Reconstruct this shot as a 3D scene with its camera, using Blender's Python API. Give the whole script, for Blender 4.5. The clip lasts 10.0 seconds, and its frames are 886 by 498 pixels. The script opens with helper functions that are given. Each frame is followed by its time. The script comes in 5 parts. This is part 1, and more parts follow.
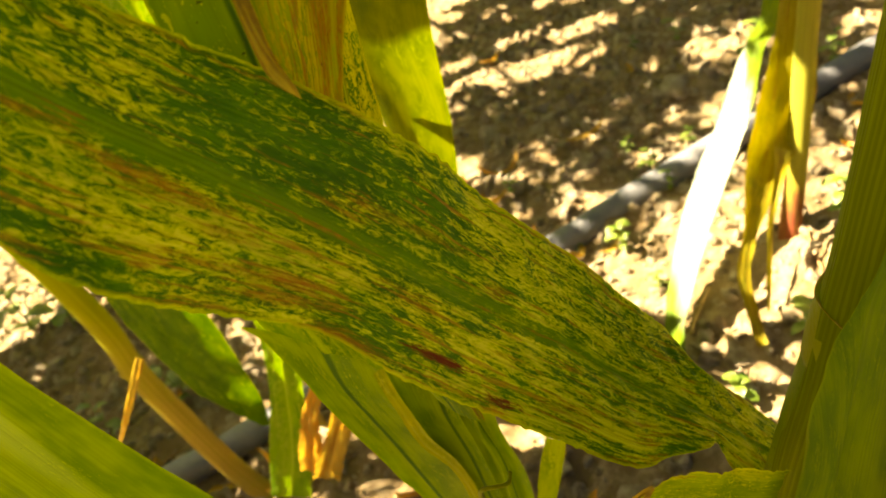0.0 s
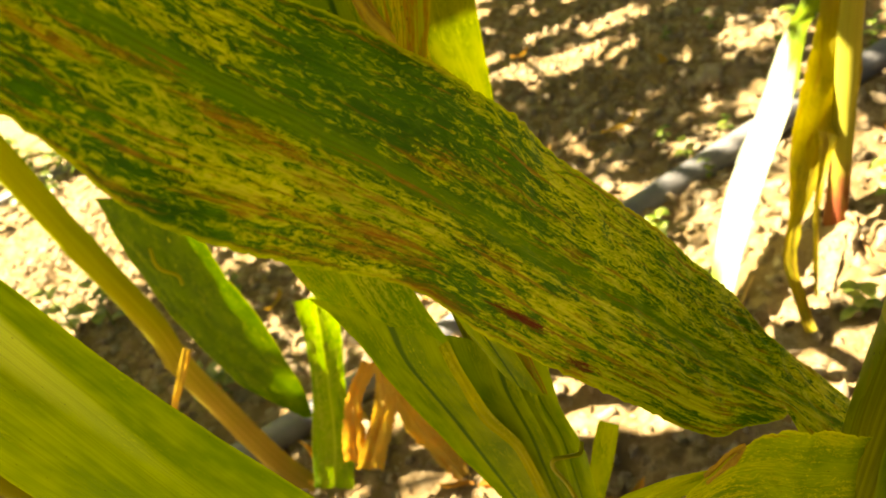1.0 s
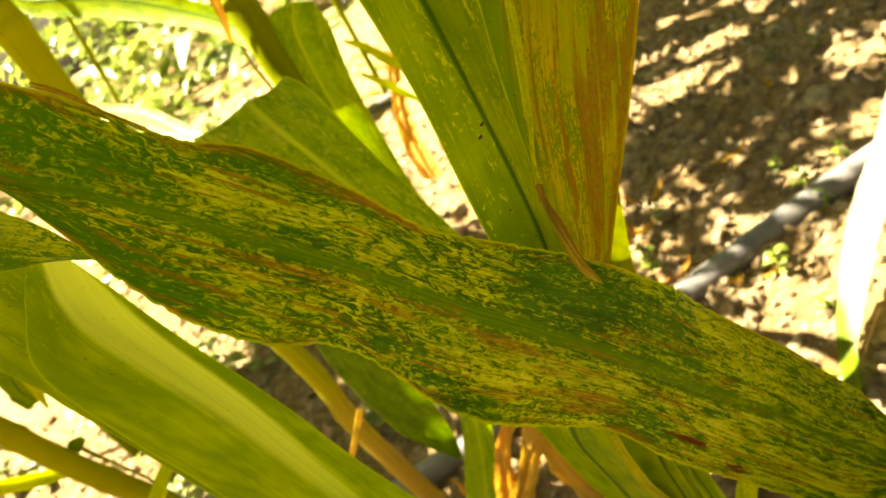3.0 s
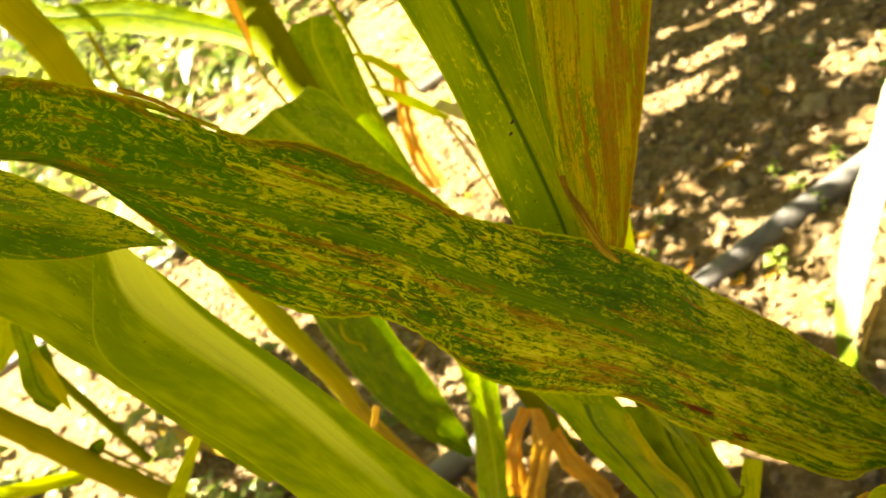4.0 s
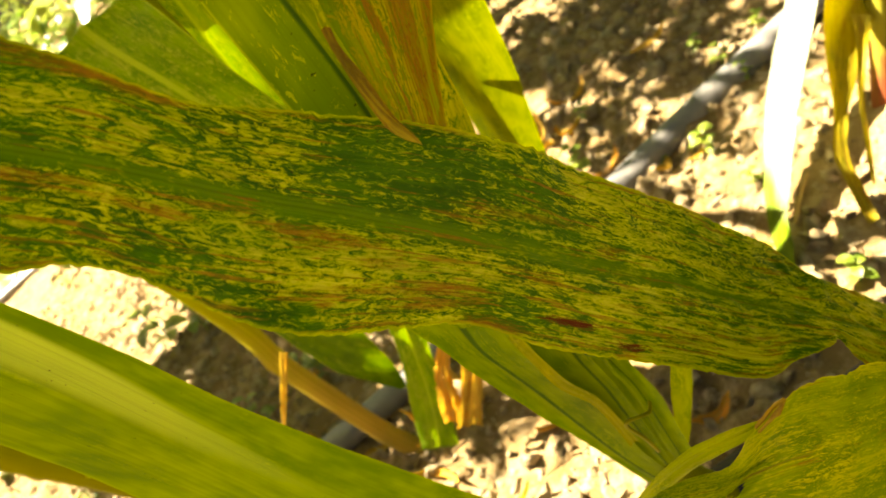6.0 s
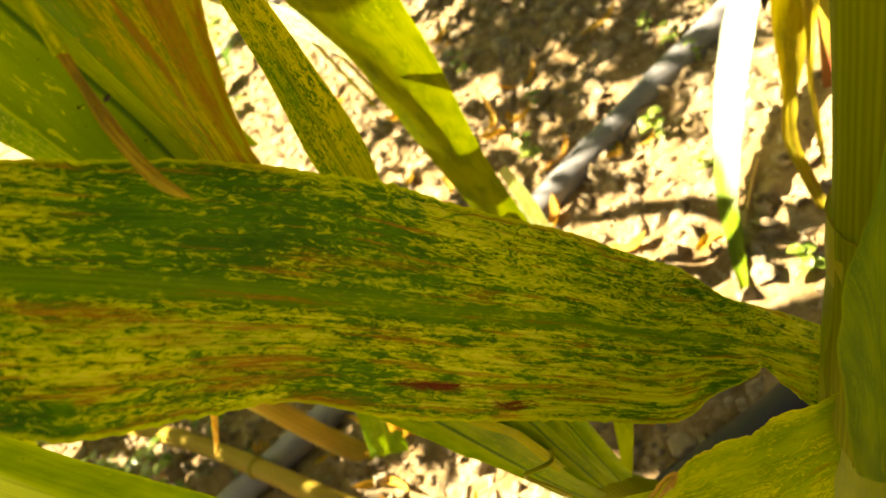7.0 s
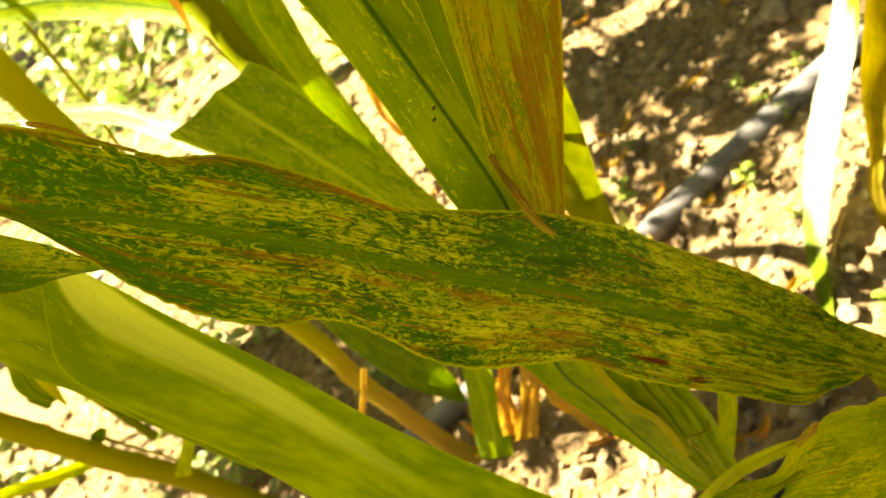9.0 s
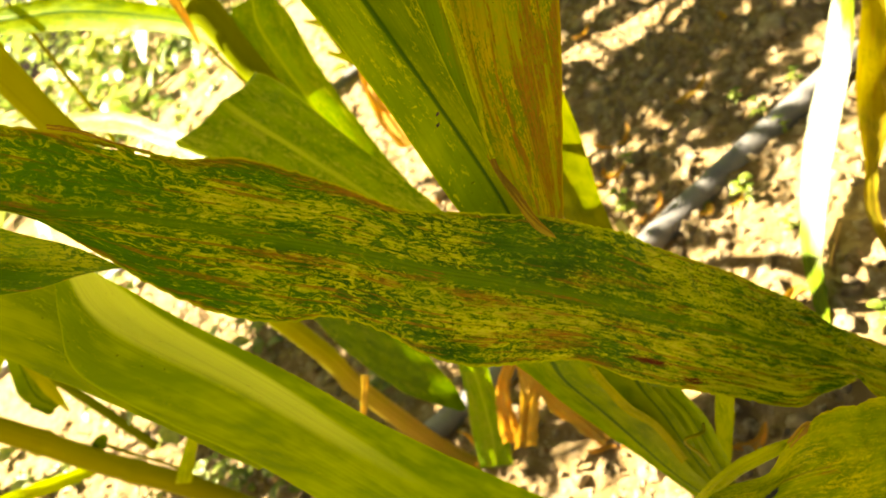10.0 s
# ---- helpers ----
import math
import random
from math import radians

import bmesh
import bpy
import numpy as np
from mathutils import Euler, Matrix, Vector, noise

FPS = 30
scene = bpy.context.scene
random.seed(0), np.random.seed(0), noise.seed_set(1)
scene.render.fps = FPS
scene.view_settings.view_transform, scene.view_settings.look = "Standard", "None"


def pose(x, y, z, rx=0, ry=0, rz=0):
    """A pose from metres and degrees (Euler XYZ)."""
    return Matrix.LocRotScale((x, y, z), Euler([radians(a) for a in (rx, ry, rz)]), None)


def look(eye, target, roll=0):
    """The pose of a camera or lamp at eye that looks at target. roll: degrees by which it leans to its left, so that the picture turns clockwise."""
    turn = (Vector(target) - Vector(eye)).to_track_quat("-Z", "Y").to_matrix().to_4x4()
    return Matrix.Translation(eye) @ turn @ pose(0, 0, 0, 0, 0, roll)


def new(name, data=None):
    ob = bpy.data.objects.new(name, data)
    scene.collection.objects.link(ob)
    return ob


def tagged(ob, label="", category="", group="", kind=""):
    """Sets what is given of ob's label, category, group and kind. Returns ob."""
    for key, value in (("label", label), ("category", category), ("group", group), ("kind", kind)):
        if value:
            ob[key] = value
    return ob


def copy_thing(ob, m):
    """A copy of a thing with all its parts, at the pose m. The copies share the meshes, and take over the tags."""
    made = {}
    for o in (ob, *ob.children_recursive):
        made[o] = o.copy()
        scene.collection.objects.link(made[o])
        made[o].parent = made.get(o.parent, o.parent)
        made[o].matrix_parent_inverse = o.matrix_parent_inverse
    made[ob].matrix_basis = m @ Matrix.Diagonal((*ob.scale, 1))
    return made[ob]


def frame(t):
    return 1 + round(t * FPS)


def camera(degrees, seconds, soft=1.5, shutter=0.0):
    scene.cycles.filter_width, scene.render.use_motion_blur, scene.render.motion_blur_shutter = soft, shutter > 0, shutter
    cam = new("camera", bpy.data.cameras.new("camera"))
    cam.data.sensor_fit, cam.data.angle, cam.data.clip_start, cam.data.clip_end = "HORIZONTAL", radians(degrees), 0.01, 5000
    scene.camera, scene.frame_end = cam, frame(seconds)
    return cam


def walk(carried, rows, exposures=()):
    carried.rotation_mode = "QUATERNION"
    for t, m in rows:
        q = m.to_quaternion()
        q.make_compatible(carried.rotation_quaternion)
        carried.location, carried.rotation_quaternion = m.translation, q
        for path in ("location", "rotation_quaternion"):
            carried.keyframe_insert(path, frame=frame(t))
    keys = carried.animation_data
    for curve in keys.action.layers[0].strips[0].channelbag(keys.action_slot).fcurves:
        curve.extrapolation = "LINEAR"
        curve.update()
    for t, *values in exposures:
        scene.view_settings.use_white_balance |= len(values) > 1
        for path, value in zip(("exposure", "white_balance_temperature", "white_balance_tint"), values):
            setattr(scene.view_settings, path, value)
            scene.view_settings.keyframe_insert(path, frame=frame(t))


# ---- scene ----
cam = camera(64.0, 10.0, soft=1.7)
cam.data.dof.use_dof, cam.data.dof.focus_distance, cam.data.dof.aperture_fstop = True, 0.19, 20.0
PATH = [
    (0, (0.059, 0.12, 0.465), (-0.036, 1.801, -0.614), -25.4),
    (0.5, (0.05, 0.128, 0.456), (-0.063, 1.835, -0.581), -26.1),
    (1, (0.043, 0.118, 0.462), (-0.112, 1.814, -0.588), -27.2),
    (1.5, (0.042, 0.132, 0.516), (-0.124, 1.816, -0.551), -27.4),
    (2, (0.034, 0.118, 0.53), (-0.207, 1.822, -0.489), -30.6),
    (2.5, (0.042, 0.096, 0.539), (-0.329, 1.825, -0.396), -33.9),
    (2.7, (0.047, 0.093, 0.537), (-0.345, 1.828, -0.378), -34.6),
    (3.8, (0.039, 0.069, 0.547), (-0.343, 1.826, -0.33), -35.1),
    (4, (0.038, 0.065, 0.548), (-0.341, 1.824, -0.326), -35.0),
    (4.5, (0.044, 0.061, 0.551), (-0.334, 1.826, -0.309), -35.8),
    (5, (0.051, 0.074, 0.539), (-0.312, 1.845, -0.315), -37.8),
    (5.5, (0.055, 0.096, 0.512), (-0.302, 1.81, -0.454), -40.1),
    (5.7, (0.056, 0.101, 0.502), (-0.319, 1.775, -0.527), -41.4),
    (6.8, (0.084, 0.131, 0.471), (-0.297, 1.731, -0.667), -45.0),
    (7, (0.09, 0.135, 0.466), (-0.282, 1.725, -0.689), -44.9),
    (7.5, (0.103, 0.137, 0.47), (-0.237, 1.711, -0.716), -45.1),
    (8, (0.074, 0.103, 0.511), (-0.295, 1.705, -0.628), -43.7),
    (8.5, (0.059, 0.08, 0.538), (-0.366, 1.721, -0.523), -42.8),
    (9, (0.058, 0.07, 0.551), (-0.382, 1.737, -0.463), -42.9),
    (9.5, (0.057, 0.065, 0.555), (-0.376, 1.743, -0.443), -42.6),
    (10, (0.057, 0.062, 0.553), (-0.363, 1.747, -0.438), -42.2),
]
EXPOSURES = [(0.0, 3.08, 9500, 9), (2.5, 3.13, 9500, 9), (4.5, 3.16, 9500, 9), (10.0, 3.18, 9500, 9)]
walk(cam, [(t, look(eye, target, roll)) for t, eye, target, roll in PATH], EXPOSURES)

# ---- light ----
SUN_TO = Vector((-0.52, 0.20, 0.83)).normalized()
world = bpy.data.worlds.new("sky")
world.use_nodes = True
scene.world = world
wn = world.node_tree.nodes
wn.clear()
sky = wn.new("ShaderNodeTexSky")
sky.sky_type = 'NISHITA'
sky.sun_disc = False
sky.dust_density = 4.0
sky.ozone_density = 0.5
sky.sun_elevation = math.asin(SUN_TO.z)
sky.sun_rotation = math.atan2(SUN_TO.x, SUN_TO.y)
sky_bg = wn.new("ShaderNodeBackground")
sky_bg.inputs["Strength"].default_value = 0.011
sky_out = wn.new("ShaderNodeOutputWorld")
world.node_tree.links.new(sky.outputs[0], sky_bg.inputs["Color"])
world.node_tree.links.new(sky_bg.outputs[0], sky_out.inputs["Surface"])
sun_data = bpy.data.lights.new("sun", 'SUN')
sun_data.energy = 5.0
sun_data.angle = radians(0.53)
sun_data.color = (1.0, 0.96, 0.91)
sun = new("sun", sun_data)
sun.matrix_world = look(SUN_TO * 20, (0, 0, 0))


# ---- node helpers ----
class Nodes:
    """A small helper round one material's node tree."""

    def __init__(self, name):
        self.mat = bpy.data.materials.new(name)
        self.mat.use_nodes = True
        self.tree = self.mat.node_tree
        self.tree.nodes.clear()

    def add(self, kind, inputs=None, **props):
        n = self.tree.nodes.new(kind)
        if "operation" in props:
            n.operation = props["operation"]
        if "use_clamp" in props:
            n.use_clamp = props["use_clamp"]
        if "interpolation_type" in props:
            n.interpolation_type = props["interpolation_type"]
        if "data_type" in props:
            n.data_type = props["data_type"]
        if "blend_type" in props:
            n.blend_type = props["blend_type"]
        if "uv_map" in props:
            n.uv_map = props["uv_map"]
        if "wave_type" in props:
            n.wave_type = props["wave_type"]
            n.bands_direction = props["bands_direction"]
        for k, v in (inputs or {}).items():
            self.put(n.inputs[k], v)
        return n

    def put(self, socket, v):
        if isinstance(v, bpy.types.NodeSocket):
            self.tree.links.new(v, socket)
        elif isinstance(v, tuple) and len(v) == 3 and socket.type == 'RGBA':
            socket.default_value = (*v, 1)
        else:
            socket.default_value = v

    def math(self, op, a, b=0.0, c=0.0, clamp=False):
        n = self.add("ShaderNodeMath", operation=op, use_clamp=clamp)
        for i, v in enumerate((a, b, c)):
            self.put(n.inputs[i], v)
        return n.outputs[0]

    def step(self, v, lo, hi, a=0.0, b=1.0):
        n = self.add("ShaderNodeMapRange", {"Value": v, "From Min": lo, "From Max": hi, "To Min": a, "To Max": b}, interpolation_type='SMOOTHSTEP')
        return n.outputs["Result"]

    def mix(self, f, a, b, blend='MIX'):
        n = self.add("ShaderNodeMix", data_type='RGBA', blend_type=blend)
        self.put(n.inputs["Factor"], f)
        self.put(n.inputs[6], a)
        self.put(n.inputs[7], b)
        return n.outputs[2]

    def noise(self, vec, scale, detail=3.0, rough=0.55, distort=0.0):
        n = self.add("ShaderNodeTexNoise", {"Vector": vec, "Scale": scale, "Detail": detail, "Roughness": rough, "Distortion": distort})
        return n.outputs["Fac"]

    def scaled(self, vec, s, shift=(0, 0, 0)):
        n = self.add("ShaderNodeMapping", {"Vector": vec, "Scale": s, "Location": shift})
        return n.outputs[0]

    def bump(self, height, dist, strength=1.0):
        n = self.add("ShaderNodeBump", {"Height": height, "Distance": dist, "Strength": strength})
        return n.outputs[0]

    def finish(self, shader):
        out = self.add("ShaderNodeOutputMaterial")
        self.tree.links.new(shader, out.inputs["Surface"])
        return self.mat


def leaf_material(name, dark, light, brown, mottle=0.5, browning=0.1, sheer=0.45, flecks=0.0, shift=0.0, gloss=0.42, band=1.0, marks=(), half=None, groove=None, drift=0.0, fibre=22, through_tint=(1.0, 1.0, 0.45), lean=0.0, fresh=None, lanes=(), zones=(), sun_stretch=None):
    """A maize blade: veins along it, streaks and jagged flecks of yellow on green, brown streaks, and light shining
    through.
    mottle: share of yellow; browning: share of brown; marks: rust streaks as (metres along, share across, half length,
    half width, depth);
    fresh: the colour of a margin that is still green; lanes: brown streaks as (share across, half width, how much
    browner);
    sun_stretch: (from, to, colour) of a stretch painted pale as if in direct sun, as shares of the length;
    half: the colour of a sheen painted on one half; groove: the colour of a narrow line along the midrib; drift: how
    much greener it grows along its length."""
    n = Nodes(name)
    uv = n.add("ShaderNodeUVMap", uv_map="metres").outputs[0]
    fr = n.add("ShaderNodeUVMap", uv_map="share").outputs[0]
    sep = n.add("ShaderNodeSeparateXYZ", {"Vector": fr})
    side = n.math('SUBTRACT', n.math('MULTIPLY', sep.outputs[1], 2.0), 1.0)
    across = n.math('ABSOLUTE', side)
    rnd = n.add("ShaderNodeObjectInfo").outputs["Random"]
    off = n.add("ShaderNodeCombineXYZ", {"X": n.math('MULTIPLY', rnd, 7.0), "Y": shift, "Z": shift * 3.1})
    base = n.add("ShaderNodeVectorMath", {0: uv, 1: off.outputs[0]}, operation='ADD').outputs[0]
    patch = n.noise(n.scaled(base, (24, 66, 1)), 1.0, 4.0, 0.6)
    streak = n.noise(n.scaled(base, (60, 560, 1) if drift else (70, 800, 1)), 1.0, 4.0, 0.62, 0.8)
    fleck = n.noise(n.scaled(base, (210, 640, 1) if drift else (290, 900, 1)), 1.0, 7.0, 0.74, 1.5)
    vein = n.noise(n.scaled(base, (9, 1500, 1)), 1.0, 2.0, 0.5)
    lined = n.math('SUBTRACT', n.math('ADD', n.math('MULTIPLY', streak, 0.85), n.math('MULTIPLY', fleck, 0.75)), 0.135)
    flecked = n.math('ADD', n.math('MULTIPLY', streak, 0.24), n.math('MULTIPLY', fleck, 1.03))
    young = n.math('MAXIMUM', n.step(sep.outputs[0], 0.28, 0.62), n.step(side, -0.10, -0.35, 0.0, 0.8)) if drift else 0.7
    blend = n.add("ShaderNodeMix", data_type='FLOAT')
    n.put(blend.inputs[0], young)
    n.put(blend.inputs[2], lined)
    n.put(blend.inputs[3], flecked)
    mixv = n.math('ADD', n.math('MULTIPLY', patch, 0.38), blend.outputs[0])
    mid_keep = n.step(across, 0.03, 0.13, 0.08 * band, 0.0)
    value = n.math('SUBTRACT', mixv, mid_keep)
    if drift:
        value = n.math('SUBTRACT', value, n.math('MULTIPLY', n.math('SUBTRACT', sep.outputs[0], 0.45), drift))
    along = n.add("ShaderNodeSeparateXYZ", {"Vector": uv}).outputs[0]
    for u, w, lu, lw, shade in zones:
        du = n.math('DIVIDE', n.math('SUBTRACT', along, u), lu)
        dw = n.math('DIVIDE', n.math('SUBTRACT', side, w), lw)
        value = n.math('ADD', value, n.step(n.math('ADD', n.math('MULTIPLY', du, du), n.math('MULTIPLY', dw, dw)), 0.0, 2.2, shade * 0.75, 0.0))
    centre = 0.834 + (0.5 - mottle) * 0.42
    if drift:
        spread_of = n.step(sep.outputs[0], 0.35, 0.75, 0.070, 0.055)
        yellow = n.step(value, n.math('SUBTRACT', centre, spread_of), n.math('ADD', centre, spread_of))
        yellow = n.math('MULTIPLY', yellow, n.step(across, 0.02, 0.13, 0.45, 1.0))
    else:
        yellow = n.step(value, centre - 0.040, centre + 0.040)
    hue = n.noise(n.scaled(base, (40, 90, 1), (3, 1, 0)), 1.0, 2.0)
    dk = n.mix(n.step(hue, 0.32, 0.68), tuple(c * 0.85 for c in dark), tuple(c * f for c, f in zip(dark, (1.7, 1.35, 1.2))))
    if drift:
        dk = n.mix(n.step(sep.outputs[0], 0.62, 0.92), dk, tuple(c * f for c, f in zip(dark, (2.4, 1.7, 1.6))))
        dk = n.mix(young, tuple(c * f for c, f in zip(dark, (1.7, 1.3, 1.3))), dk)
    dk = n.mix(n.step(across, 0.03, 0.14, 0.9 * band, 0.0), dk, tuple(c * f for c, f in zip(dark, (4.4, 1.95, 1.6))))
    lt = n.mix(n.step(hue, 0.35, 0.7), light, tuple(c * f for c, f in zip(light, (0.72, 0.80, 0.7))))
    if drift:
        pale = n.noise(n.scaled(base, (120, 400, 1), (4, 9, 0)), 1.0, 5.0, 0.68, 0.5)
        dk = n.mix(n.step(pale, 0.46, 0.62, 0.0, 0.45), dk, tuple(c * f for c, f in zip(dark, (3.6, 2.0, 1.6))))
        tan = n.noise(n.scaled(base, (26, 440, 1), (8, 8, 0)), 1.0, 4.0, 0.6)
        lt = n.mix(n.step(tan, 0.50, 0.68, 0.0, 0.40), lt, (0.28, 0.21, 0.015))
        grain = n.noise(n.scaled(base, (520, 1500, 1), (6, 1, 0)), 1.0, 4.0, 0.7)
        lt = n.mix(n.step(grain, 0.38, 0.62, 0.50, 0.0), lt, tuple(c * f for c, f in zip(dark, (7.0, 2.5, 2.0))))
        lt = n.mix(n.step(value, n.math('ADD', centre, 0.03), n.math('ADD', centre, 0.16), 0.0, 0.8), lt, (0.44, 0.49, 0.055))
    faint = n.noise(n.scaled(base, (25, 110, 1), (7, 3, 0)), 1.0, 2.0)
    col = n.mix(n.math('MULTIPLY', yellow, n.step(faint, 0.38, 0.60, 0.78, 1.0)), dk, lt)
    if flecks > 0:
        dots = n.step(n.noise(n.scaled(base, (260, 620, 1), (9, 4, 0)), 1.0, 4.0, 0.6, 0.6), 0.66 - flecks * 0.1, 0.70 - flecks * 0.1)
        col = n.mix(n.math('MULTIPLY', dots, 0.75), col, light)
    if groove is not None:
        col = n.mix(n.step(across, 0.03, 0.10, 0.9, 0.0), col, groove)
    # skylight sheen painted into the colour as a soft-edged pale band
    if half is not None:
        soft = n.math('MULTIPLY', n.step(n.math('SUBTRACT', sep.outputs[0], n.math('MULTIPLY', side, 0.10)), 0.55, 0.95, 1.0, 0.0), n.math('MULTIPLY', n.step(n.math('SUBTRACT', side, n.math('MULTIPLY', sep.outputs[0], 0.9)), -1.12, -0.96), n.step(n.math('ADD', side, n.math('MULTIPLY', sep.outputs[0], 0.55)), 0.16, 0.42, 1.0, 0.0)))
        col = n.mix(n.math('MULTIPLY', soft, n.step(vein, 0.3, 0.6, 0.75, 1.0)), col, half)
    # direct sun on part of the blade, put into its colour
    if sun_stretch is not None:
        s0, s1, glare_colour = sun_stretch
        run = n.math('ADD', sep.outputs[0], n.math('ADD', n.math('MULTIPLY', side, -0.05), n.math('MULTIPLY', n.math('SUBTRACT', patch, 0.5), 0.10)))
        col = n.mix(n.math('MULTIPLY', n.step(run, s0 - 0.03, s0 + 0.03), n.step(run, s1 - 0.07, s1 + 0.07, 1.0, 0.0)), col, glare_colour)
    bs = n.noise(n.scaled(base, (fibre, fibre * 16, 1), (5, 2, 0)), 1.0, 5.0, 0.65, 0.3)
    be = n.math('ADD', n.math('ADD', bs, n.math('MULTIPLY', n.math('SUBTRACT', vein, 0.5), 0.30)), n.math('ADD', n.step(across, 0.82, 1.0, 0.0, 0.10), n.math('MULTIPLY', side, lean)))
    cut = 0.80 - browning * 0.36
    for w, half_width, lift in lanes:
        be = n.math('ADD', be, n.step(n.math('ABSOLUTE', n.math('SUBTRACT', n.math('ADD', side, n.math('MULTIPLY', n.math('SUBTRACT', n.noise(n.scaled(base, (55, 160, 1), (6, 6, 0)), 1.0, 4.0, 0.6), 0.5), 0.55)), w)), 0.0, half_width, lift, 0.0))
    bmask = n.step(be, cut - 0.05, cut + 0.05, 0.0, 0.85)
    if fresh is not None:
        young_side = n.step(n.math('ADD', side, n.math('MULTIPLY', n.math('SUBTRACT', streak, 0.5), 0.35)), -0.52, -0.30, 1.0, 0.0)
        spots = n.step(n.noise(n.scaled(base, (150, 420, 1), (3, 5, 0)), 1.0, 5.0, 0.7, 1.0), 0.60, 0.64)
        col = n.mix(young_side, col, n.mix(spots, fresh, light))
        bmask = n.math('MULTIPLY', bmask, n.math('SUBTRACT', 1.0, young_side))
    if marks:
        torn = n.math('MULTIPLY', n.math('SUBTRACT', n.noise(n.scaled(uv, (150, 1300, 1)), 1.0, 7.0, 0.85, 0.8), 0.465), 8.0)
        rust = 0.0
        core = 0.0
        for u, w, lu, lw, deep in marks:
            du = n.math('DIVIDE', n.math('SUBTRACT', along, u), lu)
            dw = n.math('DIVIDE', n.math('SUBTRACT', side, w), lw * 0.85)
            d = n.math('ADD', n.math('ADD', n.math('MULTIPLY', du, du), n.math('MULTIPLY', dw, dw)), torn)
            rust = n.math('MAXIMUM', rust, n.step(d, -0.3, 1.6, deep, 0.0))
            if deep > 0.9:
                core = n.math('MAXIMUM', core, n.step(d, 0.2, 1.4, 1.0, 0.0))
        rust = n.math('MULTIPLY', rust, n.step(n.noise(n.scaled(uv, (90, 1700, 1), (4, 2, 0)), 1.0, 4.0, 0.65, 0.5), 0.38, 0.50, 0.5, 1.0))
    tone = n.mix(n.noise(n.scaled(base, (500, 1500, 1)), 1.0, 3.0), tuple(c * 0.5 for c in brown), tuple(min(1, c * 1.5) for c in brown))
    col = n.mix(n.math('MULTIPLY', bmask, n.step(fleck, 0.40, 0.56, 0.45, 1.0)), col, tone)
    if marks:
        col = n.mix(rust, col, n.mix(n.noise(n.scaled(base, (200, 900, 1), (1, 8, 0)), 1.0, 4.0), (0.12, 0.045, 0.005), (0.30, 0.15, 0.014)))
        col = n.mix(n.math('MULTIPLY', core, 0.95), col, (0.075, 0.006, 0.003))
    col = n.mix(n.step(vein, 0.40, 0.72, 0.0, 0.32), col, tuple(c * 0.6 for c in dark))
    col = n.mix(n.step(across, 0.95, 0.99, 0.0, 0.45), col, tuple(min(1, c * 1.25) for c in light))
    speck = n.step(n.noise(n.scaled(base, (700, 700, 1), (2, 7, 0)), 1.0, 1.0), 0.765, 0.79)
    col = n.mix(n.math('MULTIPLY', speck, 0.7), col, (0.02, 0.015, 0.008))
    height = n.math('ADD', n.math('MULTIPLY', vein, 0.6), n.math('MULTIPLY', fleck, 0.4))
    normal = n.bump(height, 0.0007, 0.5)
    surf = n.add("ShaderNodeBsdfPrincipled", {"Base Color": col, "Roughness": n.math('ADD', gloss, n.math('MULTIPLY', fleck, 0.18)), "Normal": normal, "Specular IOR Level": 0.15})
    glow = n.mix(1.0, col, through_tint, 'MULTIPLY')
    lit = n.add("ShaderNodeBsdfTranslucent", {"Color": glow, "Normal": normal})
    both = n.add("ShaderNodeMixShader", {0: sheer, 1: surf.outputs[0], 2: lit.outputs[0]})
    return n.finish(both.outputs[0])


def stalk_material(name, low, high, tint, z0=0.0, z1=0.5, spots=0.3, ridged=0.0):
    """A stalk or sheath with fine ribs along it; its own colour changes from its old foot to its young top."""
    n = Nodes(name)
    uv = n.add("ShaderNodeUVMap", uv_map="metres").outputs[0]
    pos = n.add("ShaderNodeSeparateXYZ", {"Vector": n.add("ShaderNodeNewGeometry").outputs["Position"]})
    grain = n.noise(n.scaled(uv, (18, 900, 1)), 1.0, 3.0)
    patch = n.noise(n.scaled(uv, (30, 60, 1)), 1.0, 4.0)
    age = n.step(n.math('ADD', pos.outputs[2], n.math('MULTIPLY', n.math('SUBTRACT', patch, 0.5), 0.12)), z0, z1)
    col = n.mix(age, low, high)
    col = n.mix(n.step(patch, 0.55, 0.72, 0.0, spots), col, tint)
    rib = n.noise(n.scaled(uv, (3, 520, 1), (1, 3, 0)), 1.0, 2.0)
    col = n.mix(n.step(rib, 0.42, 0.62, 0.0, 0.30), col, tuple(c * 0.45 for c in high))
    col = n.mix(n.math('MULTIPLY', grain, 0.25), col, tuple(c * 0.55 for c in high))
    around = n.add("ShaderNodeSeparateXYZ", {"Vector": uv}).outputs[1]
    ridge = n.math('MULTIPLY', n.math('ADD', n.math('SINE', n.math('ADD', n.math('MULTIPLY', around, 3300.0), n.math('MULTIPLY', rib, 5.0))), 1.0), 0.5)
    col = n.mix(n.step(ridge, 0.25, 0.75, ridged, 0.0), col, tuple(c * 0.40 for c in high))
    normal = n.bump(n.math('ADD', n.math('ADD', rib, grain), n.math('MULTIPLY', ridge, ridged * 2)), 0.0005, 0.5)
    surf = n.add("ShaderNodeBsdfPrincipled", {"Base Color": col, "Roughness": 0.6, "Normal": normal, "Specular IOR Level": 0.05})
    lit = n.add("ShaderNodeBsdfTranslucent", {"Color": col})
    both = n.add("ShaderNodeMixShader", {0: 0.25, 1: surf.outputs[0], 2: lit.outputs[0]})
    return n.finish(both.outputs[0])


